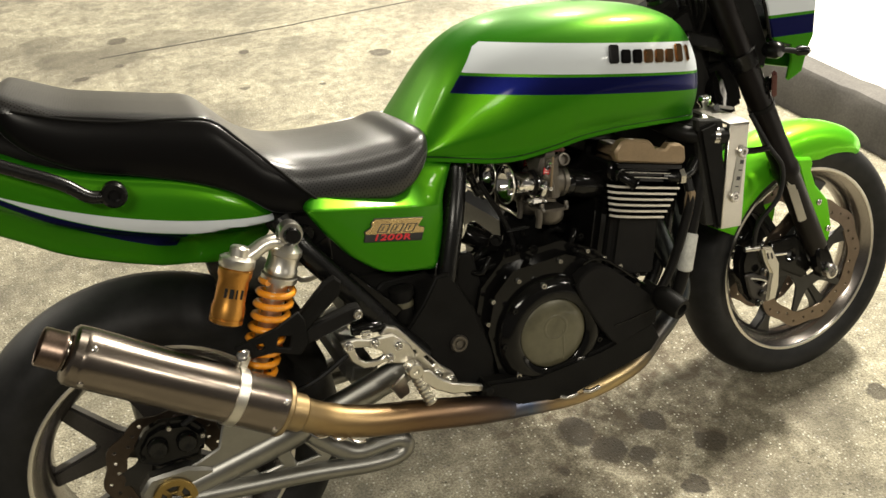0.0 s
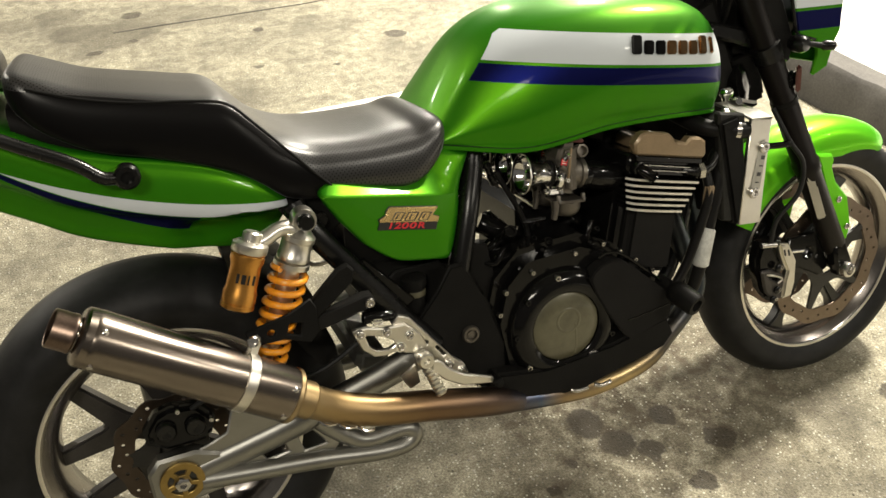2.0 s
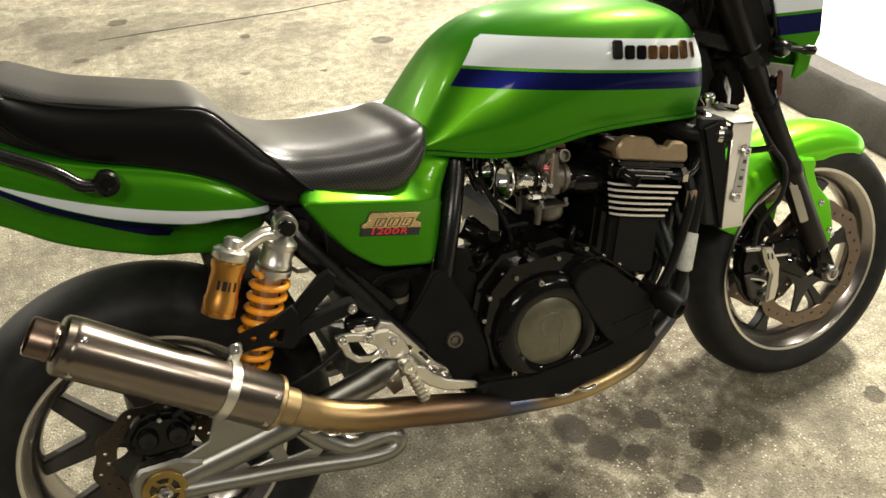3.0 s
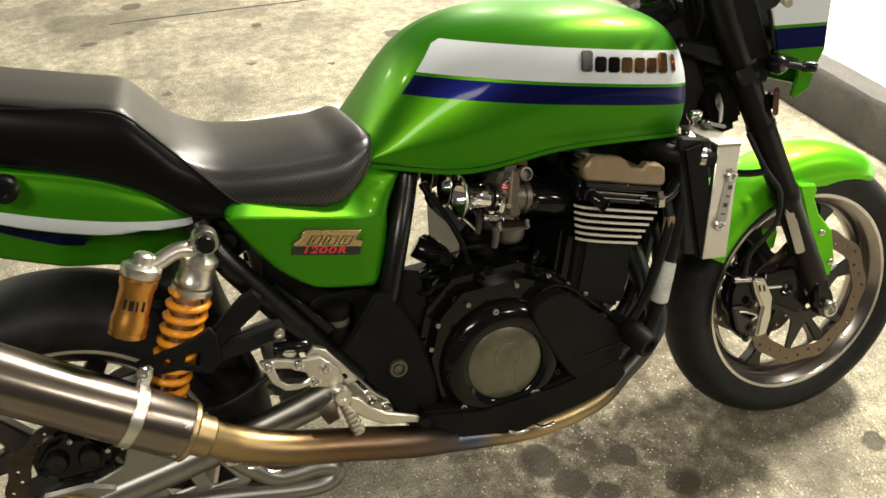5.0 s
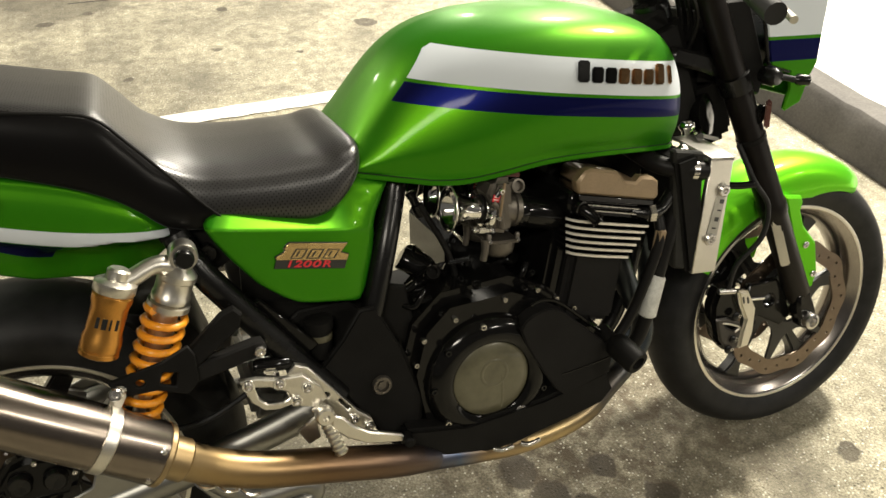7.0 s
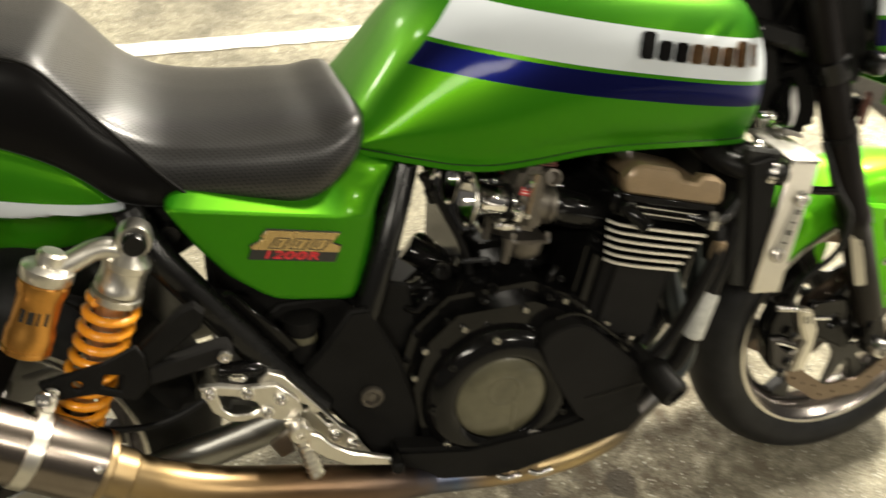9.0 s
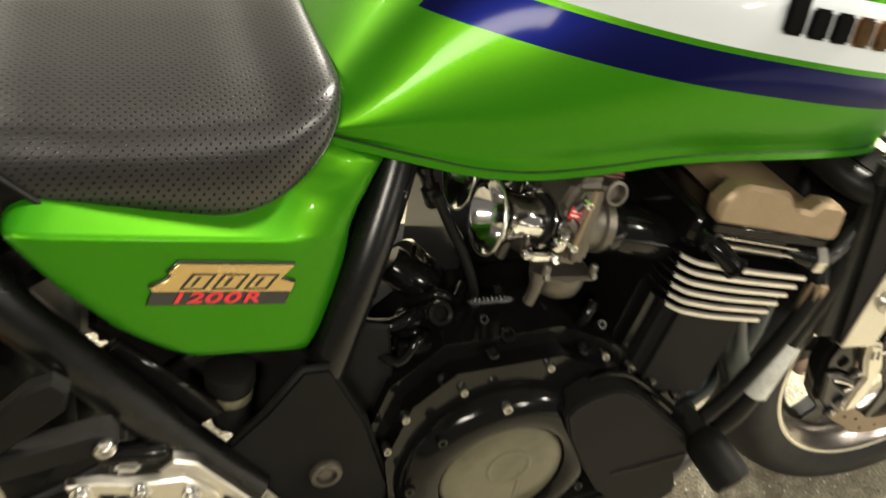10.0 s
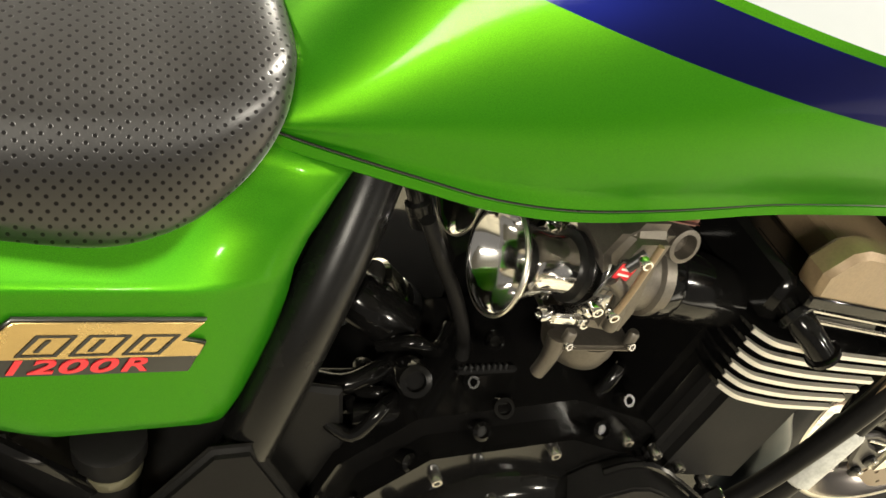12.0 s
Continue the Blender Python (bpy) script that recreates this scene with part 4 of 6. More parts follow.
# ---- front brake calipers and lines ----
def caliper(side):
    c = part("brake_caliper", plate([(1.25, 0.36), (1.262, 0.398), (1.298, 0.402), (1.318, 0.37), (1.321, 0.315), (1.322, 0.285), (1.315, 0.253), (1.29, 0.2505), (1.264, 0.285), (1.252, 0.33)], side * 0.008, side * 0.044, bevel=0.008, segs=2), M_CASE, bike, "black brake caliper")
    part("caliper_bridge", plate([(1.295, 0.394), (1.323, 0.388), (1.346, 0.342), (1.345, 0.292), (1.336, 0.26), (1.309, 0.257), (1.315, 0.299), (1.321, 0.323), (1.304, 0.36)], side * 0.04, side * 0.06, bevel=0.005, segs=2), M_ALU, c, "bright machined bridge")
    # black blocks colour in the shaded slots of the bridge
    for k in range(2):
        part("bridge_slot_shade", block((1.31 + 0.011 * k, side * 0.0592, 0.371 - 0.002 * k), (0.0045, 0.004, 0.016), 0.0008, (0, -14, 0)), M_INK, c)
    half = part("caliper_half", plate([(1.254, 0.337), (1.281, 0.334), (1.314, 0.318), (1.318, 0.292), (1.313, 0.258), (1.291, 0.2555), (1.268, 0.283)], side * 0.044, side * 0.054, [[(1.272, 0.323), (1.3, 0.314), (1.309, 0.305), (1.3, 0.3), (1.28, 0.313)]], 0.003), M_SPOKE_GREY, c, "grey cast caliper half")
    part("half_rib", tube([(1.268, side * 0.054, 0.326), (1.29, side * 0.056, 0.319), (1.312, side * 0.054, 0.306), (1.299, side * 0.055, 0.299)], 0.0022, 8, 4), M_ALU, half)
    for x, z in ((1.299, 0.336), (1.297, 0.283), (1.287, 0.262)):
        part("piston_cap", lathe([(0.009, 0), (0.009, 0.004), (0.006, 0.006), (0, 0.006)], (x, side * 0.054, z), (0, side, 0), 16), M_BLACK, c)
        bolt("bolt", (x + 0.004, side * 0.058, z + 0.002), c, 0.0045, 0.005, (0, side, 0))
    part("banjo_bolt", tube([(1.254, side * 0.05, 0.397), (1.29, side * 0.054, 0.393)], 0.006, 12, 1), M_STEEL, c)
    part("pad_pin", tube([(1.325, side * 0.05, 0.367), (1.372, side * 0.046, 0.358)], 0.0055, 12, 1), M_CHROME, c, "bright pad pin")
    part("caliper_bracket", plate([(1.33, 0.395), (1.4, 0.395), (1.428, 0.36), (1.445, 0.30), (1.42, 0.285), (1.36, 0.32), (1.33, 0.30)], side * 0.035, side * 0.05, [circle(1.385, 0.35, 0.014, 12)], 0.003), M_CASE, c)
    part("brake_hose", tube([(1.262, side * 0.06, 0.70), (1.285, side * 0.085, 0.632), (1.318, side * 0.09, 0.58), (1.315, side * 0.085, 0.515), (1.275, side * 0.07, 0.46), (1.275, side * 0.055, 0.405)], 0.0052, 10, 6), M_RUBBER, bike, "black brake hose")


on_side(1)
caliper(1)
on_side(-1)
caliper(-1)
part("hose_joint", tube([(1.22, -0.06, 0.63), (1.255, -0.075, 0.626), (1.285, -0.088, 0.628)], 0.007, 10, 4), M_BLACK, bike)

# ---- radiator ----
rad = part("radiator", block((1.09, YC, 0.625), (0.045, 0.42, 0.215), 0.006, (0, -10, 0)), M_MATT, bike, "black radiator core")
part("side_tank", plate([(1.05, 0.745), (1.112, 0.732), (1.108, 0.52), (1.062, 0.53)], -0.158, -0.14, bevel=0.004), M_CORE, rad)
PLATE = [(1.117, 0.7235), (1.163, 0.719), (1.143, 0.513), (1.0935, 0.518)]
side_plate = part("radiator_side_plate", plate(PLATE, -0.168, -0.158, bevel=0.0012), M_ALU, rad, "pale aluminium radiator side plate")
part("plate_inset", plate([(1.137, 0.677), (1.147, 0.678), (1.153, 0.667), (1.137, 0.573), (1.129, 0.566), (1.118, 0.568), (1.113, 0.577), (1.117, 0.59)], -0.1695, -0.168, bevel=0.0005), M_BADGE_GREY, side_plate)
for k in range(4):
    part("printed_bar", block((1.1435 - 0.0042 * k, -0.1697, 0.644 - 0.0155 * k), (0.0085, 0.0008, 0.0026 if k % 2 else 0.0075), 0, (0, 14, 0)), M_INK, side_plate)
bolt("bolt", (1.144, -0.168, 0.664), side_plate, 0.011, 0.008)
bolt("bolt", (1.1235, -0.168, 0.579), side_plate, 0.011, 0.008)
bm = bmesh.new()
skin(bm, [[(1.117, -0.168, 0.7235), (1.163, -0.168, 0.719), (1.163, -0.168, 0.714), (1.117, -0.168, 0.7185)], [(1.108, -0.14, 0.733), (1.158, -0.135, 0.729), (1.158, -0.135, 0.724), (1.108, -0.14, 0.728)], [(1.098, -0.085, 0.744), (1.15, -0.075, 0.738), (1.15, -0.075, 0.733), (1.098, -0.085, 0.739)]])
part("top_bracket", bm, M_BADGE_GREY, rad, "grey top sheet of the radiator frame")
hinge = part("top_latch", block((1.15, -0.108, 0.742), (0.042, 0.014, 0.006), 0.002, (-10, 14, -28)), M_ALU, rad, "bright latch on the radiator frame")
part("latch_pin", lathe([(0.006, -0.012), (0.007, -0.01), (0.007, 0.01), (0.006, 0.012)], (1.14, -0.1, 0.744), (0.5, 1, 0), 14), M_CHROME, hinge)
part("filler_cap", lathe([(0.006, -0.012), (0.0075, 0.0), (0.013, 0.006), (0.0145, 0.012), (0.013, 0.018), (0.008, 0.0225), (0, 0.024)], (1.132, -0.0747, 0.745), (0.03, 0, 1), 24), M_CHROME, rad, "round chromed filler cap")
part("bracket_bolt", lathe([(0.007, 0), (0.0085, 0.002), (0.0085, 0.012), (0.006, 0.014), (0, 0.014)], (1.09, -0.118, 0.729), (0.1, -0.9, 0.4), 14), M_STEEL, rad)
part("coolant_hose", tube([(1.02, -0.06, 0.735), (1.04, -0.125, 0.715), (1.08, -0.15, 0.705), (1.115, -0.155, 0.7)], 0.0165, 14, 5), M_HOSE, bike, "black coolant hose")
part("hose_clip", lathe([(0.0165, -0.006), (0.0185, -0.005), (0.0185, 0.005), (0.0165, 0.006)], (1.092, -0.151, 0.703), (1, -0.15, -0.15), 18), M_STEEL, bike)
line = part("oil_line", tube([(1.082, -0.125, 0.7), (1.07, -0.14, 0.65), (1.055, -0.147, 0.59), (1.036, -0.148, 0.52), (1.019, -0.148, 0.45), (0.998, -0.14, 0.39), (0.965, -0.11, 0.37), (0.92, -0.08, 0.37)], 0.0128, 14, 6), M_HOSE, bike, "black oil line with a pale sleeve")
part("line_sleeve", tube([(1.0365, -0.148, 0.521), (1.035, -0.148, 0.517), (1.0195, -0.148, 0.448), (1.019, -0.148, 0.445)], [0.0128, 0.0158, 0.0158, 0.0128], 16, 1), M_WRAP, line, "pale woven sleeve")
part("thin_line", tube([(1.035, -0.14, 0.635), (1.032, -0.155, 0.6), (1.018, -0.157, 0.55), (0.984, -0.152, 0.46), (0.952, -0.148, 0.41)], 0.0095, 10, 5), M_HOSE, line)
part("line_fitting", tube([(1.034, -0.155, 0.61), (1.0335, -0.155, 0.606), (1.024, -0.157, 0.566), (1.023, -0.157, 0.562)], [0.007, 0.0105, 0.0095, 0.007], 6, 1), M_BRONZE, line, "bronze hose fitting")

# ---- cowl, turn signal ----
cowl_pts = [(1.25, 0.995), (1.265, 0.955), (1.281, 0.91), (1.293, 0.852), (1.297, 0.843), (1.34, 0.828), (1.342, 0.795), (1.334, 0.762), (1.34, 0.757), (1.372, 0.77), (1.387, 0.815), (1.401, 0.838), (1.404, 0.884), (1.409, 0.934), (1.415, 0.99)]
cowl = part("headlight_cowl", plate(cowl_pts, -0.085, -0.075, bevel=0.003), M_COWL, bike, "green headlight cowl with white and blue bands")
part("cowl_front", plate([(1.37, 0.775), (1.386, 0.815), (1.399, 0.838), (1.402, 0.884), (1.407, 0.934), (1.413, 0.99), (1.403, 0.99), (1.397, 0.934), (1.392, 0.884), (1.389, 0.84), (1.376, 0.818), (1.36, 0.78)], -0.075, 0.165, bevel=0.002), M_COWL, cowl)
part("cowl_side", plate(cowl_pts, 0.165, 0.175, bevel=0.003), M_COWL, cowl)
part("cowl_trim", tube([(1.248, -0.081, 0.995), (1.263, -0.081, 0.955), (1.279, -0.081, 0.91), (1.291, -0.081, 0.85), (1.298, -0.081, 0.842), (1.34, -0.081, 0.828)], 0.0035, 8, 1), M_BLACK, cowl)
part("headlight", lathe([(0.05, -0.07), (0.075, -0.03), (0.085, 0.0), (0.08, 0.012), (0.0, 0.03)], (1.33, YC, 0.88), (1, 0, -0.1), 32), M_BLACK, cowl)
part("headlight_bracket", plate([(1.19, 0.96), (1.25, 0.96), (1.3, 0.83), (1.29, 0.79), (1.25, 0.8)], -0.07, -0.058, bevel=0.004), M_MATT, bike)
part("headlight_bucket", block((1.25, YC, 0.87), (0.1, 0.18, 0.18), 0.03, (0, 5, 0)), M_MATT, bike, "black headlight bracket cover")
sig = part("turn_signal", lathe([(0.004, -0.012), (0.014, -0.006), (0.017, 0.004), (0.017, 0.02), (0.012, 0.028), (0, 0.03)], (1.282, -0.088, 0.83), (0.2, -1, -0.1), 18), M_BLACK, bike, "small black turn signal")
part("signal_stalk", tube([(1.285, -0.105, 0.828), (1.305, -0.112, 0.826), (1.32, -0.118, 0.822)], [0.008, 0.0055, 0.006], 10, 4), M_RUBBER, sig)
part("signal_bulb", lathe([(0.005, 0), (0.0105, 0.01), (0.0095, 0.028), (0.0, 0.038)], (1.318, -0.117, 0.8225), (0.9, -0.25, -0.12), 14), M_BLACK, sig)

bar = part("handlebar", tube([(1.08, YC - 0.36, 0.98), (1.11, YC - 0.25, 1.01), (1.17, YC - 0.1, 1.03), (1.19, YC, 1.03), (1.17, YC + 0.1, 1.03), (1.11, YC + 0.25, 1.01), (1.08, YC + 0.36, 0.98)], 0.0115, 12, 6), M_BLACK, bike, "black handlebar")
for side in (-1, 1):
    part("grip", tube([(1.072, YC + side * 0.375, 0.975), (1.105, YC + side * 0.26, 1.008)], 0.0165, 14, 1), M_RUBBER, bar)
    part("hand_lever", tube([(1.15, YC + side * 0.2, 1.0), (1.14, YC + side * 0.28, 0.985), (1.1, YC + side * 0.38, 0.965)], 0.006, 8, 4), M_ALU, bar)
part("top_yoke", plate([(1.12, 1.0), (1.25, 0.985), (1.255, 1.0), (1.13, 1.02)], -0.05, 0.14, bevel=0.004), M_BLACK, bike)
for k in range(4):
    part("control_cable", tube([(1.1 + 0.02 * k, -0.1 + 0.04 * k, 0.99), (1.16 + 0.01 * k, -0.05 + 0.03 * k, 0.93 - 0.015 * k), (1.16, -0.01 + 0.03 * k, 0.85), (1.11, 0.01 * k, 0.78)], 0.004, 8, 6), M_HOSE, bike)
part("loom_cover", block((1.13, YC, 0.83), (0.12, 0.15, 0.22), 0.025, (0, -20, 0)), M_MATT, bike, "black cover round the steering head")
# block added so that no ground shows through the dark gap
part("fork_gap_block", block((1.232, YC, 0.757), (0.1, 0.125, 0.14), 0.02, (0, -12, 0)), M_MATT, bike, "black block added between the fork legs")
part("horn", lathe([(0.015, -0.03), (0.03, -0.02), (0.038, 0.0), (0.038, 0.012), (0.02, 0.016), (0, 0.014)], (1.205, -0.02, 0.755), (0.5, -0.85, 0.2), 28), M_CASE, bike, "black horn")

# ---- engine ----
eng = part("engine", plate([(0.565, 0.44), (0.59, 0.52), (0.64, 0.565), (0.76, 0.57), (0.83, 0.535), (0.93, 0.44), (0.94, 0.37), (0.9, 0.3), (0.8, 0.255), (0.66, 0.255), (0.585, 0.3)], -0.15, 0.0, bevel=0.02, segs=4), M_CASE, bike, "black engine with bright-edged fins and a bronze cam cover")
# block added to darken the opening behind the carburettors, not a real casting
part("dark_infill", plate([(0.695, 0.44), (0.7, 0.59), (0.72, 0.61), (0.8, 0.6), (0.85, 0.55), (0.85, 0.44)], -0.01, 0.2, bevel=0.012, segs=3), M_CASE, eng)
part("crankcase", plate([(0.585, 0.4), (0.62, 0.45), (0.78, 0.46), (0.93, 0.44), (0.94, 0.37), (0.9, 0.3), (0.8, 0.255), (0.66, 0.255), (0.585, 0.3)], 0.0, 0.24, bevel=0.01), M_MATT, eng)
TILT_UP = Vector((math.sin(radians(14)), 0, math.cos(radians(14))))
TILT_ON = Vector((math.cos(radians(14)), 0, -math.sin(radians(14))))


def cyl(u, w):
    p = Vector((0.92, 0, 0.60)) + TILT_ON * u + TILT_UP * w
    return (p.x, p.z)


part("cylinder_block", plate([cyl(-0.046, -0.14), cyl(0.066, -0.14), cyl(0.058, -0.025), cyl(0.062, 0.05), cyl(-0.06, 0.05), cyl(-0.05, -0.025)], -0.148, 0.238, bevel=0.012, segs=3), M_SATIN, eng, "charcoal cylinder block")
part("inlet_side", plate([cyl(-0.072, -0.14), cyl(-0.04, -0.14), cyl(-0.04, 0.05), cyl(-0.078, 0.05)], -0.128, 0.218, bevel=0.01, segs=2), M_CASE, eng)
for k in range(6):
    w = -0.0145 + 0.0112 * k
    end = 0.05 + 0.0049 * k
    st = -0.0686 - 0.003 * k
    outline = [(st, -0.135), (st + 0.004, -0.15), (st + 0.014, -0.159), (st + 0.03, -0.1625), (end, -0.1625), (end + 0.004, -0.158), (end + 0.004, 0.248), (end, 0.2525), (st + 0.03, 0.2525), (st + 0.014, 0.249), (st + 0.004, 0.24), (st, 0.225)]
    rings = []
    for dw in (-0.0014, 0.0014):
        rings.append([Vector((*[cyl(u, w + dw)[0]], y, cyl(u, w + dw)[1])) for u, y in outline])
    fin = part("cylinder_fin", skin(bmesh.new(), rings), M_CASE, eng)
    arc = [tuple(q) for q in spline([outline[1], outline[2], outline[3], (0.5 * (st + end), -0.1645), outline[4]], 5)]
    strip = []
    for u, y in arc:
        (xa, za), (xb, zb) = cyl(u, w - 0.0019), cyl(u, w + 0.0019)
        (xc, zc), (xd, zd) = cyl(u + 0.001, w + 0.0019), cyl(u + 0.001, w - 0.0019)
        strip.append([(xa, y - 0.0012, za), (xb, y - 0.0012, zb), (xc, y + 0.003, zc), (xd, y + 0.003, zd)])
    part("fin_edge", skin(bmesh.new(), strip), M_FINEDGE, fin, "bare metal fin edge")
for k in range(2):
    w = 0.058 + 0.009 * k
    part("head_fin", tube([(cyl(-0.05, w)[0], -0.15, cyl(-0.05, w)[1]), (cyl(0.06, w)[0], -0.152, cyl(0.06, w)[1])], 0.0017, 6, 1), M_STEEL, eng)
part("cylinder_head", plate([cyl(-0.075, 0.045), cyl(0.075, 0.045), cyl(0.08, 0.085), cyl(-0.078, 0.085)], -0.146, 0.236, bevel=0.005), M_CASE, eng)
cover_pts = [(0.867, 0.702), (0.8655, 0.722), (0.88, 0.7375), (0.892, 0.7395), (0.938, 0.7285), (0.945, 0.722), (0.953, 0.71), (0.974, 0.7045), (0.9835, 0.7125), (1.007, 0.7075), (1.017, 0.699), (1.0185, 0.676), (1.013, 0.667)]
part("cam_cover", plate(cover_pts, -0.165, -0.142, bevel=0.004), M_BRONZE, eng, "bronze painted cam cover end")
part("cam_housing", plate([(0.905, 0.69), (0.912, 0.713), (0.935, 0.71), (1.005, 0.69), (1.01, 0.664)], -0.142, -0.03, bevel=0.004), M_BRONZE, eng)
# rest of the bronze housing, coloured black for the shade under the tank
part("cam_housing", plate([(0.88, 0.69), (0.89, 0.717), (0.935, 0.71), (1.005, 0.69), (1.01, 0.664)], -0.03, 0.24, bevel=0.004), M_MATT, eng)
part("cam_cover_rim", plate([(0.872, 0.688), (0.872, 0.7), (1.014, 0.666), (1.012, 0.655)], -0.16, -0.09, bevel=0.002), M_CASE, eng)
# water pipe elbow on the cylinder side, and its union
el = part("water_elbow", tube([(0.878, -0.142, 0.676), (0.881, -0.156, 0.672), (0.888, -0.166, 0.666), (0.896, -0.173, 0.658)], [0.011, 0.0105, 0.0095, 0.0095], 16, 5), M_CASE, eng, "black water elbow")
part("elbow_rim", lathe([(0.0105, 0), (0.0122, 0.001), (0.0122, 0.004), (0.009, 0.005), (0.008, -0.004), (0, -0.006)], (0.896, -0.173, 0.658), (0.7, -0.33, -0.65), 20), M_CASE, el)
part("elbow_collar", lathe([(0.0115, -0.003), (0.0138, -0.002), (0.0138, 0.003), (0.0115, 0.004)], (0.88, -0.152, 0.674), (0.3, -0.9, -0.25), 20), M_BLACK, el)
u = part("pipe_union", tube([(0.985, -0.14, 0.645), (1.01, -0.155, 0.642), (1.035, -0.15, 0.645), (1.06, -0.14, 0.665)], 0.0115, 12, 5), M_BLACK, eng)
part("union_nut", lathe([(0.014, -0.006), (0.0155, -0.005), (0.0155, 0.005), (0.014, 0.006)], (1.012, -0.155, 0.642), (1, -0.2, 0.0), 6), M_STEEL, u)

# clutch cover with its clouded plate
CX, CZ = 0.709, 0.408
clutch = part("clutch_cover", lathe([(0.112, -0.03), (0.112, 0.004), (0.105, 0.016), (0.092, 0.022), (0.08, 0.0235), (0.072, 0.021), (0.0685, 0.018), (0.0685, 0.006), (0, 0.006)], (CX, -0.15, CZ), (0, -1, 0), 64), M_CASE, eng, "round black clutch cover")
part("cover_window", lathe([(0.0675, 0.0), (0.0675, 0.014), (0.064, 0.017), (0.04, 0.0185), (0, 0.019)], (CX, -0.15, CZ), (0, -1, 0), 48), M_WINDOW, clutch, "clouded beige round plate")
part("window_ring", lathe([(0.019, 0.0184), (0.021, 0.0196), (0.024, 0.0196), (0.026, 0.0184)], (CX + 0.004, -0.15, CZ + 0.012), (0, -1, 0), 40, closed=True), M_WINDOW, clutch)
part("window_rib", tube([(CX + 0.018, -0.168, CZ + 0.004), (CX + 0.018, -0.1685, CZ - 0.025), (CX + 0.016, -0.167, CZ - 0.058)], 0.0024, 8, 4, flat=0.5), M_WINDOW, clutch)
for k in range(9):
    a = 2 * math.pi * k / 9 + 0.3
    bolt("bolt", (CX + 0.102 * math.cos(a), -0.165, CZ + 0.102 * math.sin(a)), clutch, 0.006, 0.007, material=M_STEEL if k in (2, 5) else M_BLACK)
bolt("bolt", (0.759, -0.168, 0.337), clutch, 0.0105, 0.006)
ign = part("ignition_cover", plate([(0.758, 0.493), (0.765, 0.506), (0.78, 0.516), (0.8035, 0.5215), (0.82, 0.518), (0.837, 0.507), (0.919, 0.43), (0.928, 0.415), (0.929, 0.395), (0.925, 0.372), (0.838, 0.35), (0.822, 0.365), (0.795, 0.41), (0.768, 0.462)], -0.15, -0.18, bevel=0.0022, segs=2), M_SATIN, eng, "satin charcoal pulse cover")
part("cover_crease", tube([(0.832, -0.1802, 0.392), (0.88, -0.1808, 0.397), (0.922, -0.18, 0.402)], 0.0016, 6, 3), M_CASE, ign)
part("cover_lip", tube([(0.782, -0.165, 0.526), (0.806, -0.165, 0.531), (0.842, -0.165, 0.514), (0.93, -0.165, 0.432)], 0.003, 6, 4), M_CASE, ign)
for x, z in ((0.8, 0.546), (0.835, 0.523), (0.868, 0.498), (0.905, 0.468), (0.935, 0.442), (0.835, 0.364), (0.905, 0.385), (0.742, 0.541), (0.655, 0.525), (0.6, 0.5), (0.585, 0.46)):
    bolt("bolt", (x, -0.148, z), eng, 0.0048, 0.009)
part("sump", plate([(0.64, 0.27), (0.66, 0.235), (0.82, 0.23), (0.86, 0.28)], -0.09, 0.18, bevel=0.01), M_CASE, eng)
part("lower_cover", plate([(0.552, 0.36), (0.556, 0.312), (0.62, 0.288), (0.7, 0.2735), (0.745, 0.2745), (0.79, 0.285), (0.855, 0.297), (0.915, 0.31), (0.936, 0.332), (0.92, 0.375), (0.8, 0.35), (0.66, 0.34)], -0.178, -0.14, bevel=0.006, segs=2), M_MATT, eng, "black cover along the foot of the crankcase")
part("engine_boss", lathe([(0.0085, -0.03), (0.0085, 0), (0.0075, 0.003), (0.005, 0.003), (0.0045, 0.0), (0, 0)], (0.7034, -0.128, 0.566), (-0.1, -0.7, 0.7), 24), M_CASE, eng)
part("cable_guide", block((0.677, -0.128, 0.612), (0.044, 0.01, 0.005), 0.0015, (-30, 3, 0)), M_CASE, eng)
for k in range(8):
    part("guide_rib", block((0.661 + 0.0042 * k, -0.13, 0.616 - 0.0002 * k), (0.0016, 0.004, 0.005), 0.0006, (-30, 6, 0)), M_BLACK, eng)
part("mount_boss", lathe([(0.012, -0.02), (0.0125, 0.0), (0.011, 0.004), (0.007, 0.0045), (0.006, 0.001), (0, 0.001)], (0.632, -0.124, 0.6), (-0.1, -0.8, 0.6), 24), M_CASE, eng)
part("oil_gallery", tube([(0.6, -0.11, 0.55), (0.64, -0.115, 0.55), (0.7, -0.118, 0.545)], 0.008, 12, 4), M_CASE, eng)
part("pump_body", lathe([(0.018, 0), (0.0195, 0.002), (0.0195, 0.05), (0.017, 0.054), (0, 0.054)], (0.605, -0.04, 0.6), (0.75, -0.3, -0.5), 24), M_CASE, eng)
rng = random.Random(11)
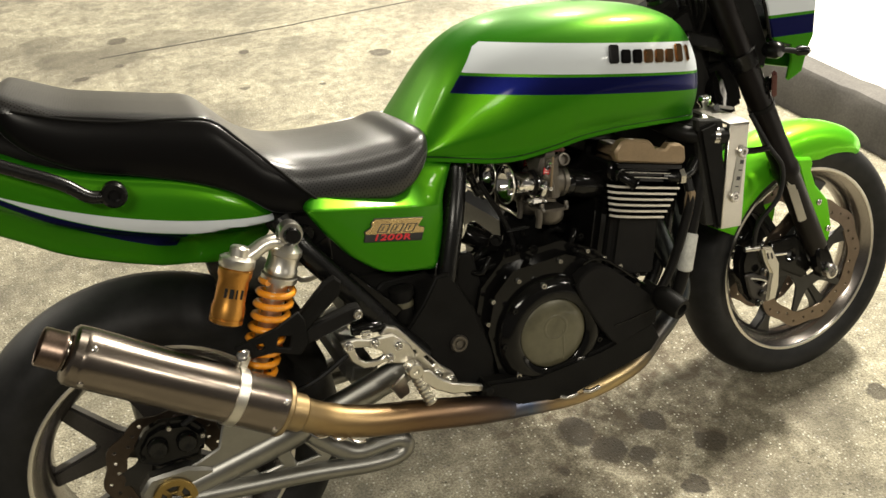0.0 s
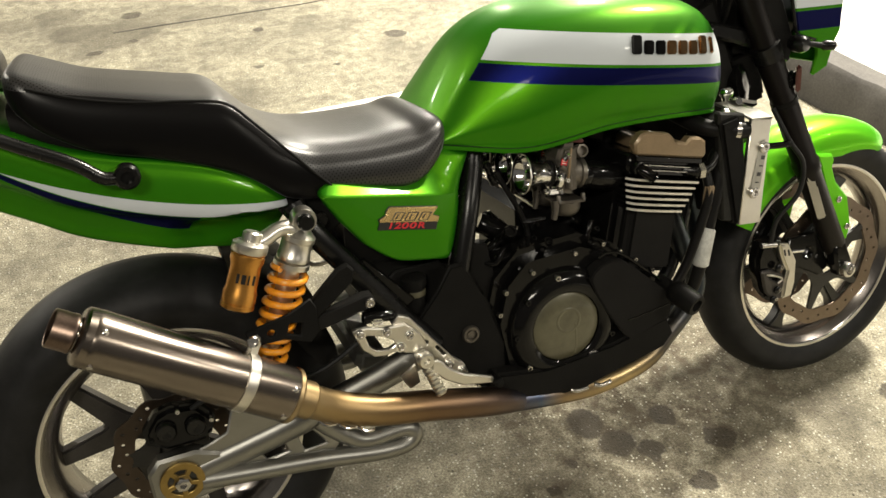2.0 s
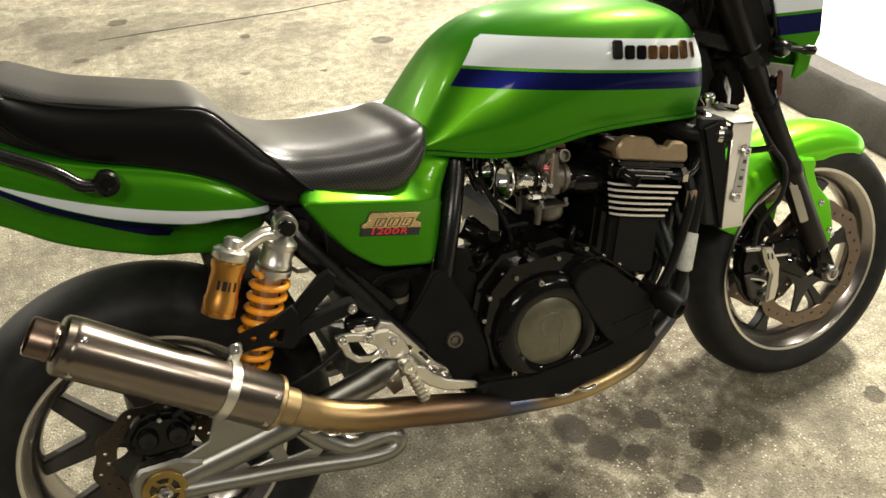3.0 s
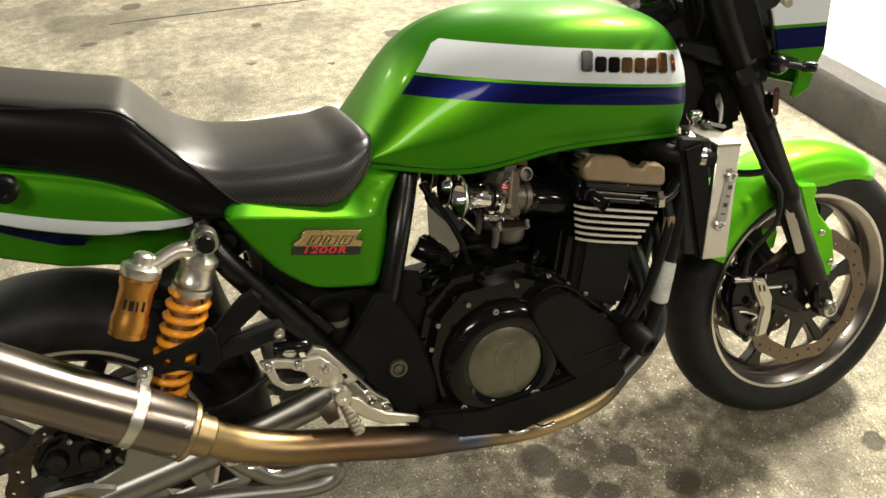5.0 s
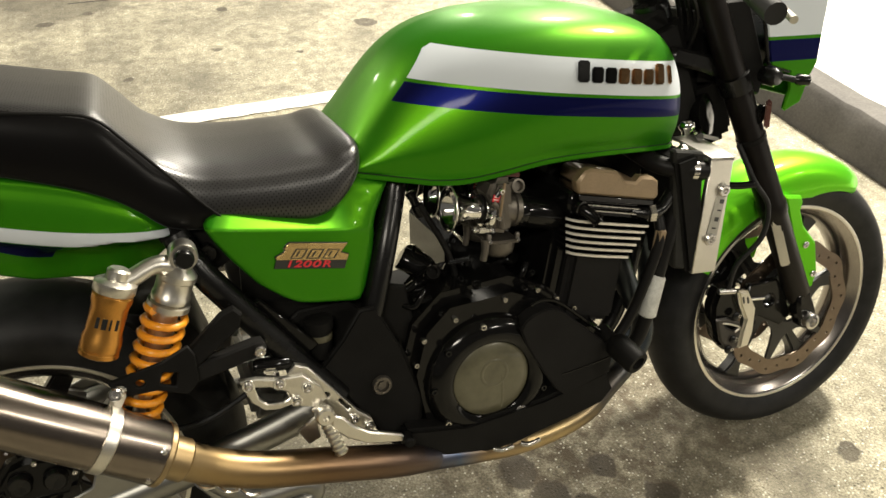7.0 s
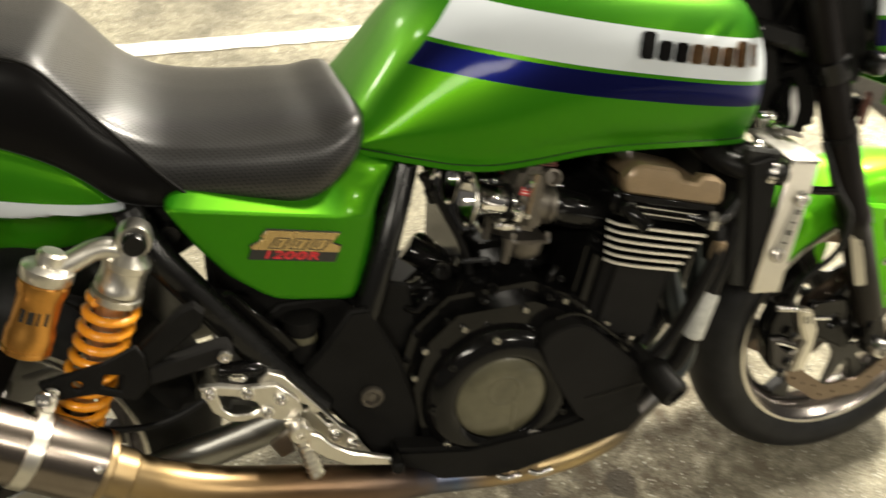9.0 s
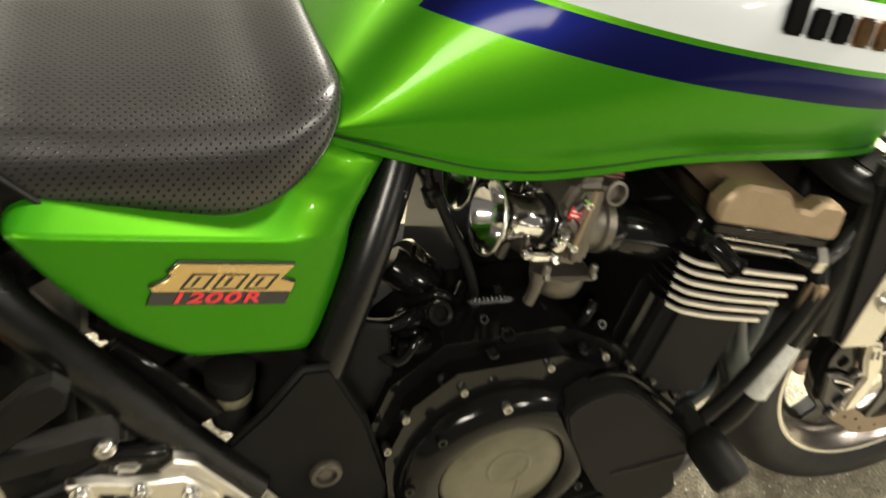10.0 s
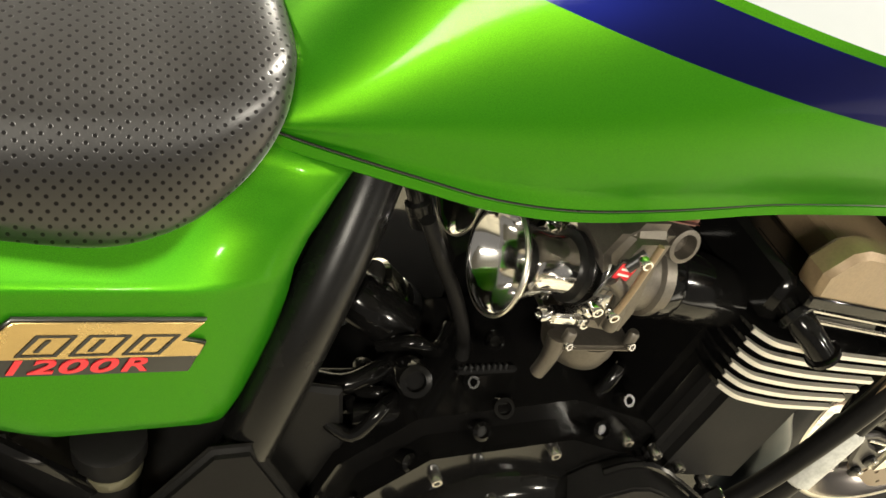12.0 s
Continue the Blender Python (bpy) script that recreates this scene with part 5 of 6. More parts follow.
for k in range(26):
    x, z = rng.uniform(0.59, 0.8), rng.uniform(0.52, 0.6)
    y = -rng.uniform(0.06, 0.14)
    if k % 3 == 0:
        part("engine_boss", lathe([(0.0075, 0), (0.007, 0.01), (0.0045, 0.012), (0.004, 0.009), (0, 0.009)], (x, y, z - 0.012), (rng.uniform(-0.4, 0.4), -0.8, 0.7), 16), M_CASE, eng)
    elif k % 3 == 1:
        run, dip = rng.uniform(0.02, 0.04), rng.uniform(-0.012, 0.012)
        part("breather_hose", tube([(x - run, y + 0.01, z - 0.02), (x - 0.3 * run, y - 0.004, z - 0.012 + dip), (x + 0.4 * run, y, z - 0.01 - dip), (x + run, y + 0.02, z - 0.016)], rng.uniform(0.004, 0.0075), 10, 4), M_CASE, eng)
    else:
        bolt("bolt", (x, y, min(z - 0.02, 0.562)), eng, 0.006, 0.012, (0.1, -0.7, 0.7), M_BLACK)
# crash bobbin
part("crash_bobbin", lathe([(0.013, 0), (0.013, 0.03), (0.021, 0.04), (0.0225, 0.05), (0.0225, 0.088), (0.02, 0.094), (0.0125, 0.094), (0.012, 0.07), (0, 0.07)], (0.922, -0.15, 0.442), (0.26, -1, -0.33), 24), M_MATT, bike, "black crash bobbin")

# ---- carburettors ----
FUNNELS = (-0.11, -0.036, 0.06, 0.134)


def carb(y):
    on = Vector((0.985, 0, -0.17)).normalized()
    upv = Vector((0.17, 0, 0.985)).normalized()
    at = lambda a, b, c=0.0: tuple(Vector((0.745, y + c, 0.682)) + on * a + upv * b)
    c = part("carburettor", lathe([(0.024, -0.008), (0.029, -0.006), (0.03, 0.004), (0.027, 0.008), (0.025, 0.03), (0.028, 0.032), (0.028, 0.04), (0.024, 0.042)], at(0, 0), on, 28), M_CAST, bike, "grey cast racing carburettor with a chromed inlet funnel")
    part("inlet_funnel", lathe([(0.0195, 0.068), (0.0195, 0.034), (0.0205, 0.027), (0.0245, 0.016), (0.031, 0.005), (0.0345, 0.002), (0.036, 0.0), (0.0362, -0.0018), (0.035, -0.003), (0.0335, -0.0022), (0.029, 0.004), (0.0225, 0.018), (0.0185, 0.032), (0.0175, 0.06), (0.016, 0.062), (0, 0.063)], at(-0.076, 0), on, 48), M_CHROME, c, "polished inlet funnel")
    part("funnel_lip", lathe([(0.0352, -0.0028), (0.0364, -0.003), (0.0369, -0.0018), (0.0362, -0.0008), (0.0352, -0.001)], at(-0.076, 0), on, 48, closed=True), M_ALU, c, "bright rolled funnel lip")
    part("funnel_collar", lathe([(0.019, 0), (0.0235, 0.001), (0.0235, 0.006), (0.019, 0.007)], at(-0.0275, 0), on, 28), M_HOSE, c)
    part("clamp_flange", lathe([(0.02, 0), (0.0315, 0.001), (0.0338, 0.004), (0.0338, 0.008), (0.03, 0.0115), (0.02, 0.012)], at(-0.0185, 0), on, 36), M_CHROME, c, "chromed clamp flange")
    lug = part("clamp_lug", block(at(-0.02, -0.03, -0.014), (0.02, 0.012, 0.009), 0.002, (0, 10, 0)), M_CHROME, c)
    bolt("bolt", at(-0.032, -0.03, -0.014), lug, 0.0052, 0.006, (-1, -0.2, 0.1), M_CHROME)
    bolt("bolt", at(-0.006, -0.031, -0.016), lug, 0.005, 0.006, (0.2, -1, 0.2), M_CHROME)
    body_pts = [(-0.02, 0.056), (-0.026, 0.03), (-0.016, 0.012), (-0.012, -0.03), (0.022, -0.034), (0.024, -0.006), (0.016, 0.03), (0.016, 0.06)]
    part("body_casting", plate([at(u, w)[::2] for u, w in body_pts], y - 0.031, y + 0.028, bevel=0.009, segs=3), M_CAST, c)
    # black bead on the casting, put in for a slot's dark inside
    part("slot_shade_bead", tube([at(-0.014, 0.03, -0.0312), at(-0.006, 0.042, -0.0312)], 0.0045, 12, 1), M_INK, c)
    part("casting_rib", tube([at(-0.018, 0.02, -0.031), at(-0.004, 0.008, -0.033), at(0.003, -0.02, -0.032)], 0.005, 12, 4), M_CAST, c)
    part("float_bowl", lathe([(0.0265, 0), (0.0265, 0.012), (0.024, 0.021), (0.017, 0.027), (0, 0.029)], (0.752, y, 0.63), (-0.05, 0, -1), 32), M_CAST, c)
    part("bowl_flange", block((0.75, y, 0.633), (0.058, 0.054, 0.005), 0.002, (0, 6, 0)), M_CAST, c)
    for dx in (-0.0245, 0.0245):
        for e in (-0.0225, 0.0225):
            post = part("bowl_post", lathe([(0.0042, 0), (0.0042, 0.012), (0.003, 0.014), (0, 0.014)], (0.75 + dx, y + e, 0.633 - 0.1 * dx), (0.1, 0, 1), 12), M_CAST, c)
            bolt("bolt", (0.75 + dx, y + e - 0.002, 0.636 - 0.1 * dx), post, 0.0034, 0.004, (0.2, -1, 0.3))
    part("overflow_pipe", tube([(0.722, y - 0.018, 0.64), (0.72, y - 0.02, 0.622), (0.716, y - 0.02, 0.606)], [0.0075, 0.006, 0.0055], 12, 3), M_CAST, c)
    part("slide_cap", block(at(0.012, 0.062), (0.036, 0.046, 0.006), 0.003, (0, 12, 0)), M_RED, c, "red cap plate")
    part("pump_linkage", tube([(0.7385, y - 0.038, 0.679), (0.742, y - 0.039, 0.7), (0.749, y - 0.037, 0.735)], 0.0022, 10, 4), M_BRONZE, c, "brass linkage rod")
    bolt("bolt", (0.738, y - 0.036, 0.679), c, 0.0042, 0.005, (0, -1, 0), M_CHROME)
    bolt("bolt", (0.725, y - 0.034, 0.684), c, 0.0045, 0.006, (0, -1, 0), M_CHROME)
    bolt("bolt", (0.744, y - 0.034, 0.722), c, 0.0042, 0.006, (0, -1, 0), M_CHROME)
    mix = lambda u, w: ((0.7225 + 0.0135 * u + 0.009 * w), (0.6915 - 0.004 * u + 0.0285 * w))
    st = part("printed_plate", plate([mix(0, 0), mix(1, 0), mix(1, 1), mix(0, 1)], y - 0.031, y - 0.0325), M_INK, c, "black printed sticker with a red field")
    part("printed_field", plate([mix(0.08, 0.56), mix(0.92, 0.56), mix(0.92, 0.95), mix(0.08, 0.95)], y - 0.0325, y - 0.033), M_REDPAINT, st, "red printed field")
    for w in (0.1, 0.32):
        for u in (0.15, 0.5):
            part("printed_bar", plate([mix(u, w), mix(u + 0.25, w), mix(u + 0.25, w + 0.12), mix(u, w + 0.12)], y - 0.0325, y - 0.033), M_CAST, st)
    for w in (0.66, 0.8):
        part("printed_bar", plate([mix(0.2, w), mix(0.8, w), mix(0.8, w + 0.05), mix(0.2, w + 0.05)], y - 0.033, y - 0.0334), M_WHITE, st)
    part("vent_ring", lathe([(0.0095, -0.014), (0.0115, -0.012), (0.0115, 0.004), (0.0085, 0.0045), (0.0078, -0.004), (0, -0.004)], (0.778, y - 0.02, 0.721), (0.1, -1, 0.25), 22), M_CAST, c)
    part("inlet_collar", lathe([(0.02, 0.036), (0.0275, 0.038), (0.0275, 0.05), (0.024, 0.056)], at(0, -0.003), on, 28), M_CASE, c)
    part("inlet_rubber", tube([at(0.05, -0.003), at(0.075, -0.006), at(0.115, -0.012)], [0.025, 0.0265, 0.0235], 22, 4), M_CASE, c, "black inlet rubber")
    return c


for y in FUNNELS:
    carb(y)
part("choke_rod", tube([(0.72, -0.05, 0.606), (0.72, 0.05, 0.61), (0.72, 0.22, 0.61)], 0.004, 8, 3), M_STEEL, bike)
part("fuel_hose", tube([(0.555, -0.083, 0.568), (0.582, -0.082, 0.56), (0.626, -0.08, 0.553), (0.668, -0.08, 0.548), (0.682, -0.08, 0.552), (0.686, -0.08, 0.568), (0.68, -0.08, 0.596), (0.664, -0.082, 0.635), (0.65, -0.082, 0.662), (0.632, -0.08, 0.7)], 0.0052, 12, 6), M_HOSE, bike, "black hose behind the carburettors")
part("hose_tap", lathe([(0.0085, 0), (0.0095, 0.002), (0.0095, 0.02), (0.007, 0.022), (0.007, 0.034), (0.0085, 0.036), (0.0085, 0.044), (0, 0.045)], (0.645, -0.045, 0.667), (-0.35, 0.1, 0.93), 16), M_BLACK, bike, "black hose tap")
can = part("coil_can", lathe([(0.018, 0), (0.0215, 0.003), (0.0215, 0.02), (0.0205, 0.021), (0.0205, 0.026), (0.0215, 0.027), (0.0215, 0.05), (0.0185, 0.054), (0.0185, 0.062), (0.012, 0.064), (0, 0.064)], (0.618, -0.03, 0.6), (0.68, -0.05, -0.73), 28), M_CHROME, bike, "chromed can behind the frame tube")
part("can_band", lathe([(0.0216, 0.034), (0.0222, 0.035), (0.0222, 0.044), (0.0216, 0.045)], (0.618, -0.03, 0.6), (0.68, -0.05, -0.73), 28), M_INK, can)
part("coil_lead", tube([(0.66, -0.035, 0.556), (0.675, -0.05, 0.55), (0.69, -0.07, 0.545), (0.7, -0.08, 0.56)], 0.004, 10, 4), M_HOSE, can)
# tray and battery box behind the side covers
part("battery_box", block((0.45, YC, 0.6), (0.17, 0.2, 0.27), 0.01), M_MATT, bike, "black battery box")
res = part("brake_reservoir", lathe([(0.018, -0.035), (0.019, 0.012), (0.0225, 0.013), (0.0225, 0.027), (0.019, 0.03), (0, 0.031)], (0.445, -0.115, 0.53), (0, 0, 1), 24), M_MATT, bike, "black brake fluid reservoir")
part("reservoir_band", lathe([(0.0193, 0), (0.0197, 0.001), (0.0197, 0.009), (0.0193, 0.01)], (0.445, -0.115, 0.525), (0, 0, 1), 24), M_WINDOW, res, "pale level window")
part("under_tray", plate([(0.33, 0.6), (0.36, 0.56), (0.44, 0.49), (0.5, 0.5), (0.5, 0.58)], -0.09, 0.18, bevel=0.006), M_MATT, bike)

# ---- rear: swingarm ----
for side in (1, -1):
    on_side(side)
    sw = part("swingarm", tube([(0.53, side * 0.1, 0.435), (0.4, side * 0.115, 0.395), (0.2, side * 0.125, 0.35), (0.03, side * 0.128, 0.318)], [0.027, 0.027, 0.026, 0.024], 16, 4, flat=0.75), M_SWING, bike, "brushed aluminium swingarm")
    part("swingarm_brace", tube([(0.03, side * 0.133, 0.3), (0.12, side * 0.136, 0.288), (0.225, side * 0.136, 0.272), (0.33, side * 0.136, 0.251), (0.385, side * 0.134, 0.248), (0.404, side * 0.132, 0.263), (0.385, side * 0.13, 0.279), (0.315, side * 0.13, 0.279), (0.275, side * 0.129, 0.305), (0.237, side * 0.128, 0.346)], 0.0172, 14, 6), M_SWING, sw, "brushed underslung brace tube")
    part("brace_web", plate([(-0.03, 0.345), (0.05, 0.362), (0.085, 0.375), (0.098, 0.41), (0.13, 0.44), (0.21, 0.415), (0.262, 0.335), (0.285, 0.31), (0.25, 0.272), (0.19, 0.272), (0.1, 0.29), (0.03, 0.29)], side * 0.128, side * 0.136, [[(0.12, 0.343), (0.165, 0.352), (0.18, 0.305), (0.14, 0.302)], [(0.192, 0.35), (0.222, 0.335), (0.245, 0.3), (0.205, 0.298)]], 0.0025), M_SWING, sw)
    part("axle_block", plate([(-0.05, 0.34), (-0.03, 0.362), (0.03, 0.362), (0.07, 0.345), (0.08, 0.31), (0.06, 0.275), (-0.03, 0.268), (-0.05, 0.29)], side * 0.112, side * 0.142, bevel=0.005), M_SWING, sw)
    adj = part("axle_adjuster", plate(circle(0.0, 0.315, 0.036, 40), side * 0.142, side * 0.148, [[(0.024 * math.cos(a + t) , 0.315 + 0.024 * math.sin(a + t)) for t in (-0.45, 0, 0.45)] + [(0.0145 * math.cos(a + t), 0.315 + 0.0145 * math.sin(a + t)) for t in (0.35, -0.35)] for a in (0.3, 1.56, 2.81, 4.07, 5.33)], 0.001), M_DULL_GOLD, sw, "gold axle adjuster disc")
    # flat black disc paints in the shaded depth of the holes
    part("adjuster_dark_disc", plate(circle(0.0, 0.315, 0.027, 28), side * 0.1415, side * 0.1428), M_INK, adj)
    part("axle_nut", lathe([(0.013, 0), (0.013, 0.008), (0.009, 0.01), (0.006, 0.01), (0.006, 0.004), (0, 0.004)], (0, side * 0.148, 0.315), (0, side, 0), 6), M_STEEL, sw)
part("swingarm_bridge", block((0.36, YC, 0.4), (0.06, 0.26, 0.045), 0.012, (0, 16, 0)), M_SWING, bike)
rc = part("rear_caliper", plate([(-0.042, 0.405), (-0.02, 0.432), (0.005, 0.44), (0.05, 0.432), (0.074, 0.4), (0.06, 0.362), (-0.01, 0.362), (-0.04, 0.38)], -0.12, -0.088, bevel=0.009, segs=2), M_CASE, bike, "black rear brake caliper")
for x, z in ((-0.006, 0.402), (0.04, 0.398)):
    part("piston_cap", lathe([(0.017, 0), (0.017, 0.005), (0.014, 0.009), (0.008, 0.009), (0, 0.007)], (x, -0.122, z), (0, -1, 0), 20), M_BLACK, rc)
for x, z in ((-0.032, 0.39), (0.066, 0.4), (0.018, 0.43)):
    bolt("bolt", (x, -0.119, z), rc, 0.0045, 0.005, material=M_STEEL if x > 0 else M_BLACK)
part("caliper_hose", tube([(0.04, -0.115, 0.425), (0.09, -0.125, 0.45), (0.15, -0.12, 0.44), (0.25, -0.12, 0.43), (0.34, -0.12, 0.47)], 0.0045, 12, 5), M_RUBBER, rc)
hanger = part("silencer_hanger", plate([(0.143, 0.572), (0.15, 0.545), (0.2, 0.545), (0.24, 0.528), (0.257, 0.545), (0.258, 0.585), (0.25, 0.602), (0.213, 0.585)], -0.2, -0.193, [circle(0.182, 0.561, 0.006, 12), [(0.206, 0.553), (0.226, 0.545), (0.232, 0.565), (0.212, 0.57)]], 0.0018), M_MATT, bike, "black silencer hanger bracket")
part("hanger_arm", plate([(0.24, 0.582), (0.256, 0.56), (0.322, 0.608), (0.328, 0.628), (0.318, 0.64), (0.3, 0.634)], -0.193, -0.178, bevel=0.003), M_MATT, hanger)
part("hanger_arm", plate([(0.242, 0.562), (0.242, 0.536), (0.345, 0.556), (0.356, 0.566), (0.35, 0.58), (0.338, 0.581)], -0.192, -0.17, bevel=0.003), M_SATIN, hanger)
for x, z, yy in ((0.312, 0.621, -0.178), (0.344, 0.568, -0.192), (0.156, 0.56, -0.2)):
    bolt("bolt", (x, yy, z), hanger, 0.0085, 0.008)
inner = [(0.15, 0.6, 0.62, 0.07), (0.19, 0.565, 0.612, 0.085), (0.235, 0.47, 0.592, 0.09), (0.27, 0.42, 0.565, 0.09), (0.285, 0.42, 0.5, 0.085), (0.3, 0.41, 0.45, 0.075)]
part("inner_mudguard", body(inner, lambda zb, zt, w: [(0, zb), (0.85 * w, zb + 0.004), (w, zb + 0.015), (w, zt - 0.012), (0.88 * w, zt), (0, zt)], 3, 3), M_MATT, bike, "black inner mudguard")
part("frame_bracket", plate([(0.33, 0.6), (0.36, 0.62), (0.44, 0.525), (0.4, 0.5), (0.34, 0.56)], -0.135, -0.125, bevel=0.003), M_CASE, bike)
bolt("bolt", (0.338, -0.148, 0.605), bike, 0.0085, 0.006)
bolt("bolt", (0.362, -0.148, 0.56), bike, 0.0085, 0.006)


# ---- shocks ----
def shock(side):
    y = side * 0.17
    top, low = Vector((0.266, y, 0.722)), Vector((0.155, y - side * 0.01, 0.462))
    ax = (low - top).normalized()
    s = part("shock_absorber", lathe([(0.013, 0.012), (0.02, 0.02), (0.0265, 0.026), (0.0265, 0.034), (0.0245, 0.036), (0.0245, 0.056), (0.026, 0.058), (0.026, 0.066), (0.0165, 0.07), (0.0165, 0.2), (0.014, 0.21), (0.009, 0.235), (0.009, 0.27)], top, ax, 32), M_ALU, bike, "shock absorber with yellow spring and gold reservoir")
    part("shock_eye", lathe([(0.0112, -0.014), (0.018, -0.014), (0.0192, -0.011), (0.0192, 0.011), (0.018, 0.014), (0.0112, 0.014)], top, (0, 1, 0), 28, closed=True), M_ALU, s)
    part("eye_bolt", lathe([(0.0112, -0.012), (0.0112, 0.016), (0.0135, 0.0165), (0.0135, 0.022), (0.011, 0.026), (0, 0.026)], top, (0, side, 0), 20), M_BLACK, s, "black mounting bolt")
    part("spring_collar", lathe([(0.017, 0.068), (0.0285, 0.07), (0.0285, 0.078), (0.017, 0.08)], top, ax, 28), M_ALU, s)
    u = ax.orthogonal().normalized()
    v = ax.cross(u)
    coil = []
    for k in range(9 * 14 + 1):
        a = 2 * math.pi * k / 14
        h = 0.08 + 0.178 * k / 126
        coil.append(tuple(top + ax * h + (u * math.cos(a) + v * math.sin(a)) * 0.0265))
    part("coil_spring", tube(coil, 0.0056, 8, 1), M_SPRING, s, "yellow coil spring")
    part("lower_seat", lathe([(0.014, 0.252), (0.029, 0.255), (0.029, 0.262), (0.014, 0.266)], top, ax, 24), M_BLACK, s)
    rt, rb = Vector((0.174, side * 0.192, 0.696)), Vector((0.139, side * 0.198, 0.615))
    rx = (rb - rt).normalized()
    L = (rb - rt).length
    r = part("reservoir", lathe([(0.023, 0), (0.0255, 0.003), (0.0255, 0.012), (0.0232, 0.019), (0.0232, L - 0.034), (0.0255, L - 0.027), (0.0255, L - 0.012), (0.0245, L - 0.011), (0.0245, L - 0.009), (0.0255, L - 0.008), (0.0255, L - 0.003), (0.02, L), (0, L)], rt, rx, 36), M_GOLD, s, "gold anodised reservoir")
    part("reservoir_cap", lathe([(0.0255, 0.0), (0.027, -0.002), (0.027, -0.014), (0.02, -0.018), (0.0145, -0.018), (0.0145, -0.03), (0.011, -0.033), (0, -0.033)], rt, rx, 32), M_ALU, s)
    part("bridge_arm", tube([(0.178, side * 0.19, 0.703), (0.2, side * 0.185, 0.708), (0.225, side * 0.178, 0.716), (0.244, side * 0.173, 0.712), (0.254, side * 0.17, 0.695)], [0.0135, 0.0125, 0.012, 0.0135, 0.0145], 12, 5), M_ALU, s)
    part("damping_knob", lathe([(0.02, 0), (0.021, 0.002), (0.021, 0.014), (0.018, 0.016)], low + ax * -0.02, ax, 20), M_GOLD, s)
    part("lower_eye", lathe([(0.01, -0.013), (0.019, -0.013), (0.019, 0.013), (0.01, 0.013)], low, (0, 1, 0), 24, closed=True), M_BLACK, s)
    # printed marks on the reservoir
    fwd = Vector((0, side, 0))
    fwd = (fwd - rx * fwd.dot(rx)).normalized()
    sidev = rx.cross(fwd)
    for k in range(4):
        c = rt + rx * 0.037 + sidev * (0.0075 * (k - 1.5)) + fwd * math.sqrt(max(0, 0.0232**2 - (0.0075 * (k - 1.5)) ** 2))
        m = Matrix((sidev, fwd, -rx)).transposed().to_4x4()
        bm = bmesh.new()
        bmesh.ops.create_cube(bm, size=1)
        bmesh.ops.scale(bm, vec=((0.0045, 0.0025, 0.0065, 0.006)[k], 0.0012, 0.0145), verts=bm.verts)
        bmesh.ops.transform(bm, matrix=Matrix.Translation(c) @ m, verts=bm.verts)
        part("printed_bar", bm, M_INK, r)
    part("mount_boss", lathe([(0.0095, -0.05), (0.0095, -0.012)], top, (0, side, 0), 18), M_BLACK, s)


on_side(1)
shock(1)
on_side(-1)
shock(-1)

# ---- exhaust ----
S0, S1 = Vector((-0.07, -0.232, 0.643)), Vector((0.19, -0.222, 0.46))
sx = (S1 - S0).normalized()
SL = (S1 - S0).length
sil = part("silencer", lathe([(0.038, -0.003), (0.0425, 0.002), (0.0438, 0.012), (0.0438, SL - 0.006), (0.043, SL)], S0, sx, 56), M_SILENCER, bike, "brushed titanium silencer")
part("front_cone", lathe([(0.0432, SL - 0.004), (0.0446, SL - 0.003), (0.0446, SL + 0.003), (0.042, SL + 0.006), (0.0305, SL + 0.007), (0.0305, SL + 0.034), (0.028, SL + 0.037)], S0, sx, 48), M_HEAT, sil, "straw-tinted end collar")
tip = part("end_cap", lathe([(0.0436, 0.005), (0.0425, -0.005), (0.038, -0.0095), (0.027, -0.011), (0.0245, -0.012), (0.0245, -0.018)], S0, sx, 48), M_SILENCER, sil)
part("outlet_tip", lathe([(0.0265, -0.014), (0.0285, -0.016), (0.0285, -0.02), (0.0278, -0.021), (0.0278, -0.045), (0.0265, -0.047), (0.0245, -0.046), (0.0245, -0.022), (0, -0.02)], S0, sx, 48), M_TIP, sil, "heat-browned outlet tip")
cl = part("silencer_clamp", lathe([(0.0438, SL * 0.72), (0.0458, SL * 0.722), (0.0458, SL * 0.722 + 0.015), (0.0438, SL * 0.722 + 0.017)], S0, sx, 56), M_ALU, sil, "bright clamp strap")
ctop = S0 + sx * (SL * 0.74) + Vector((0.028, 0.014, 0.042))
part("clamp_ear", block(tuple(ctop), (0.016, 0.014, 0.03), 0.004, (0, 30, 0)), M_ALU, cl)
bolt("bolt", tuple(ctop + Vector((0, -0.006, 0.014))), cl, 0.009, 0.008, (0, -1, 0.3))
side_dir = Vector((0, -1, 0))
side_dir = (side_dir - sx * side_dir.dot(sx)).normalized()
for a, ang in ((0.016, 0.6), (0.016, -0.7), (SL - 0.012, 0.5), (SL - 0.012, -0.6)):
    d = Matrix.Rotation(ang, 3, sx) @ side_dir
    part("rivet", lathe([(0.0045, -0.002), (0.0045, 0.0015), (0.002, 0.003), (0, 0.003)], S0 + sx * a + d * 0.0446, tuple(d), 10), M_STEEL, sil)
P0 = S1 + sx * 0.03
part("link_pipe", tube([tuple(P0), (0.25, -0.213, 0.415), (0.29, -0.208, 0.393), (0.34, -0.204, 0.374), (0.42, -0.2, 0.353), (0.53, -0.19, 0.319), (0.6, -0.167, 0.287)], [0.0272] * 5 + [0.0262, 0.021], 20, 6), M_HEAT, bike, "heat-tinted titanium link pipe")
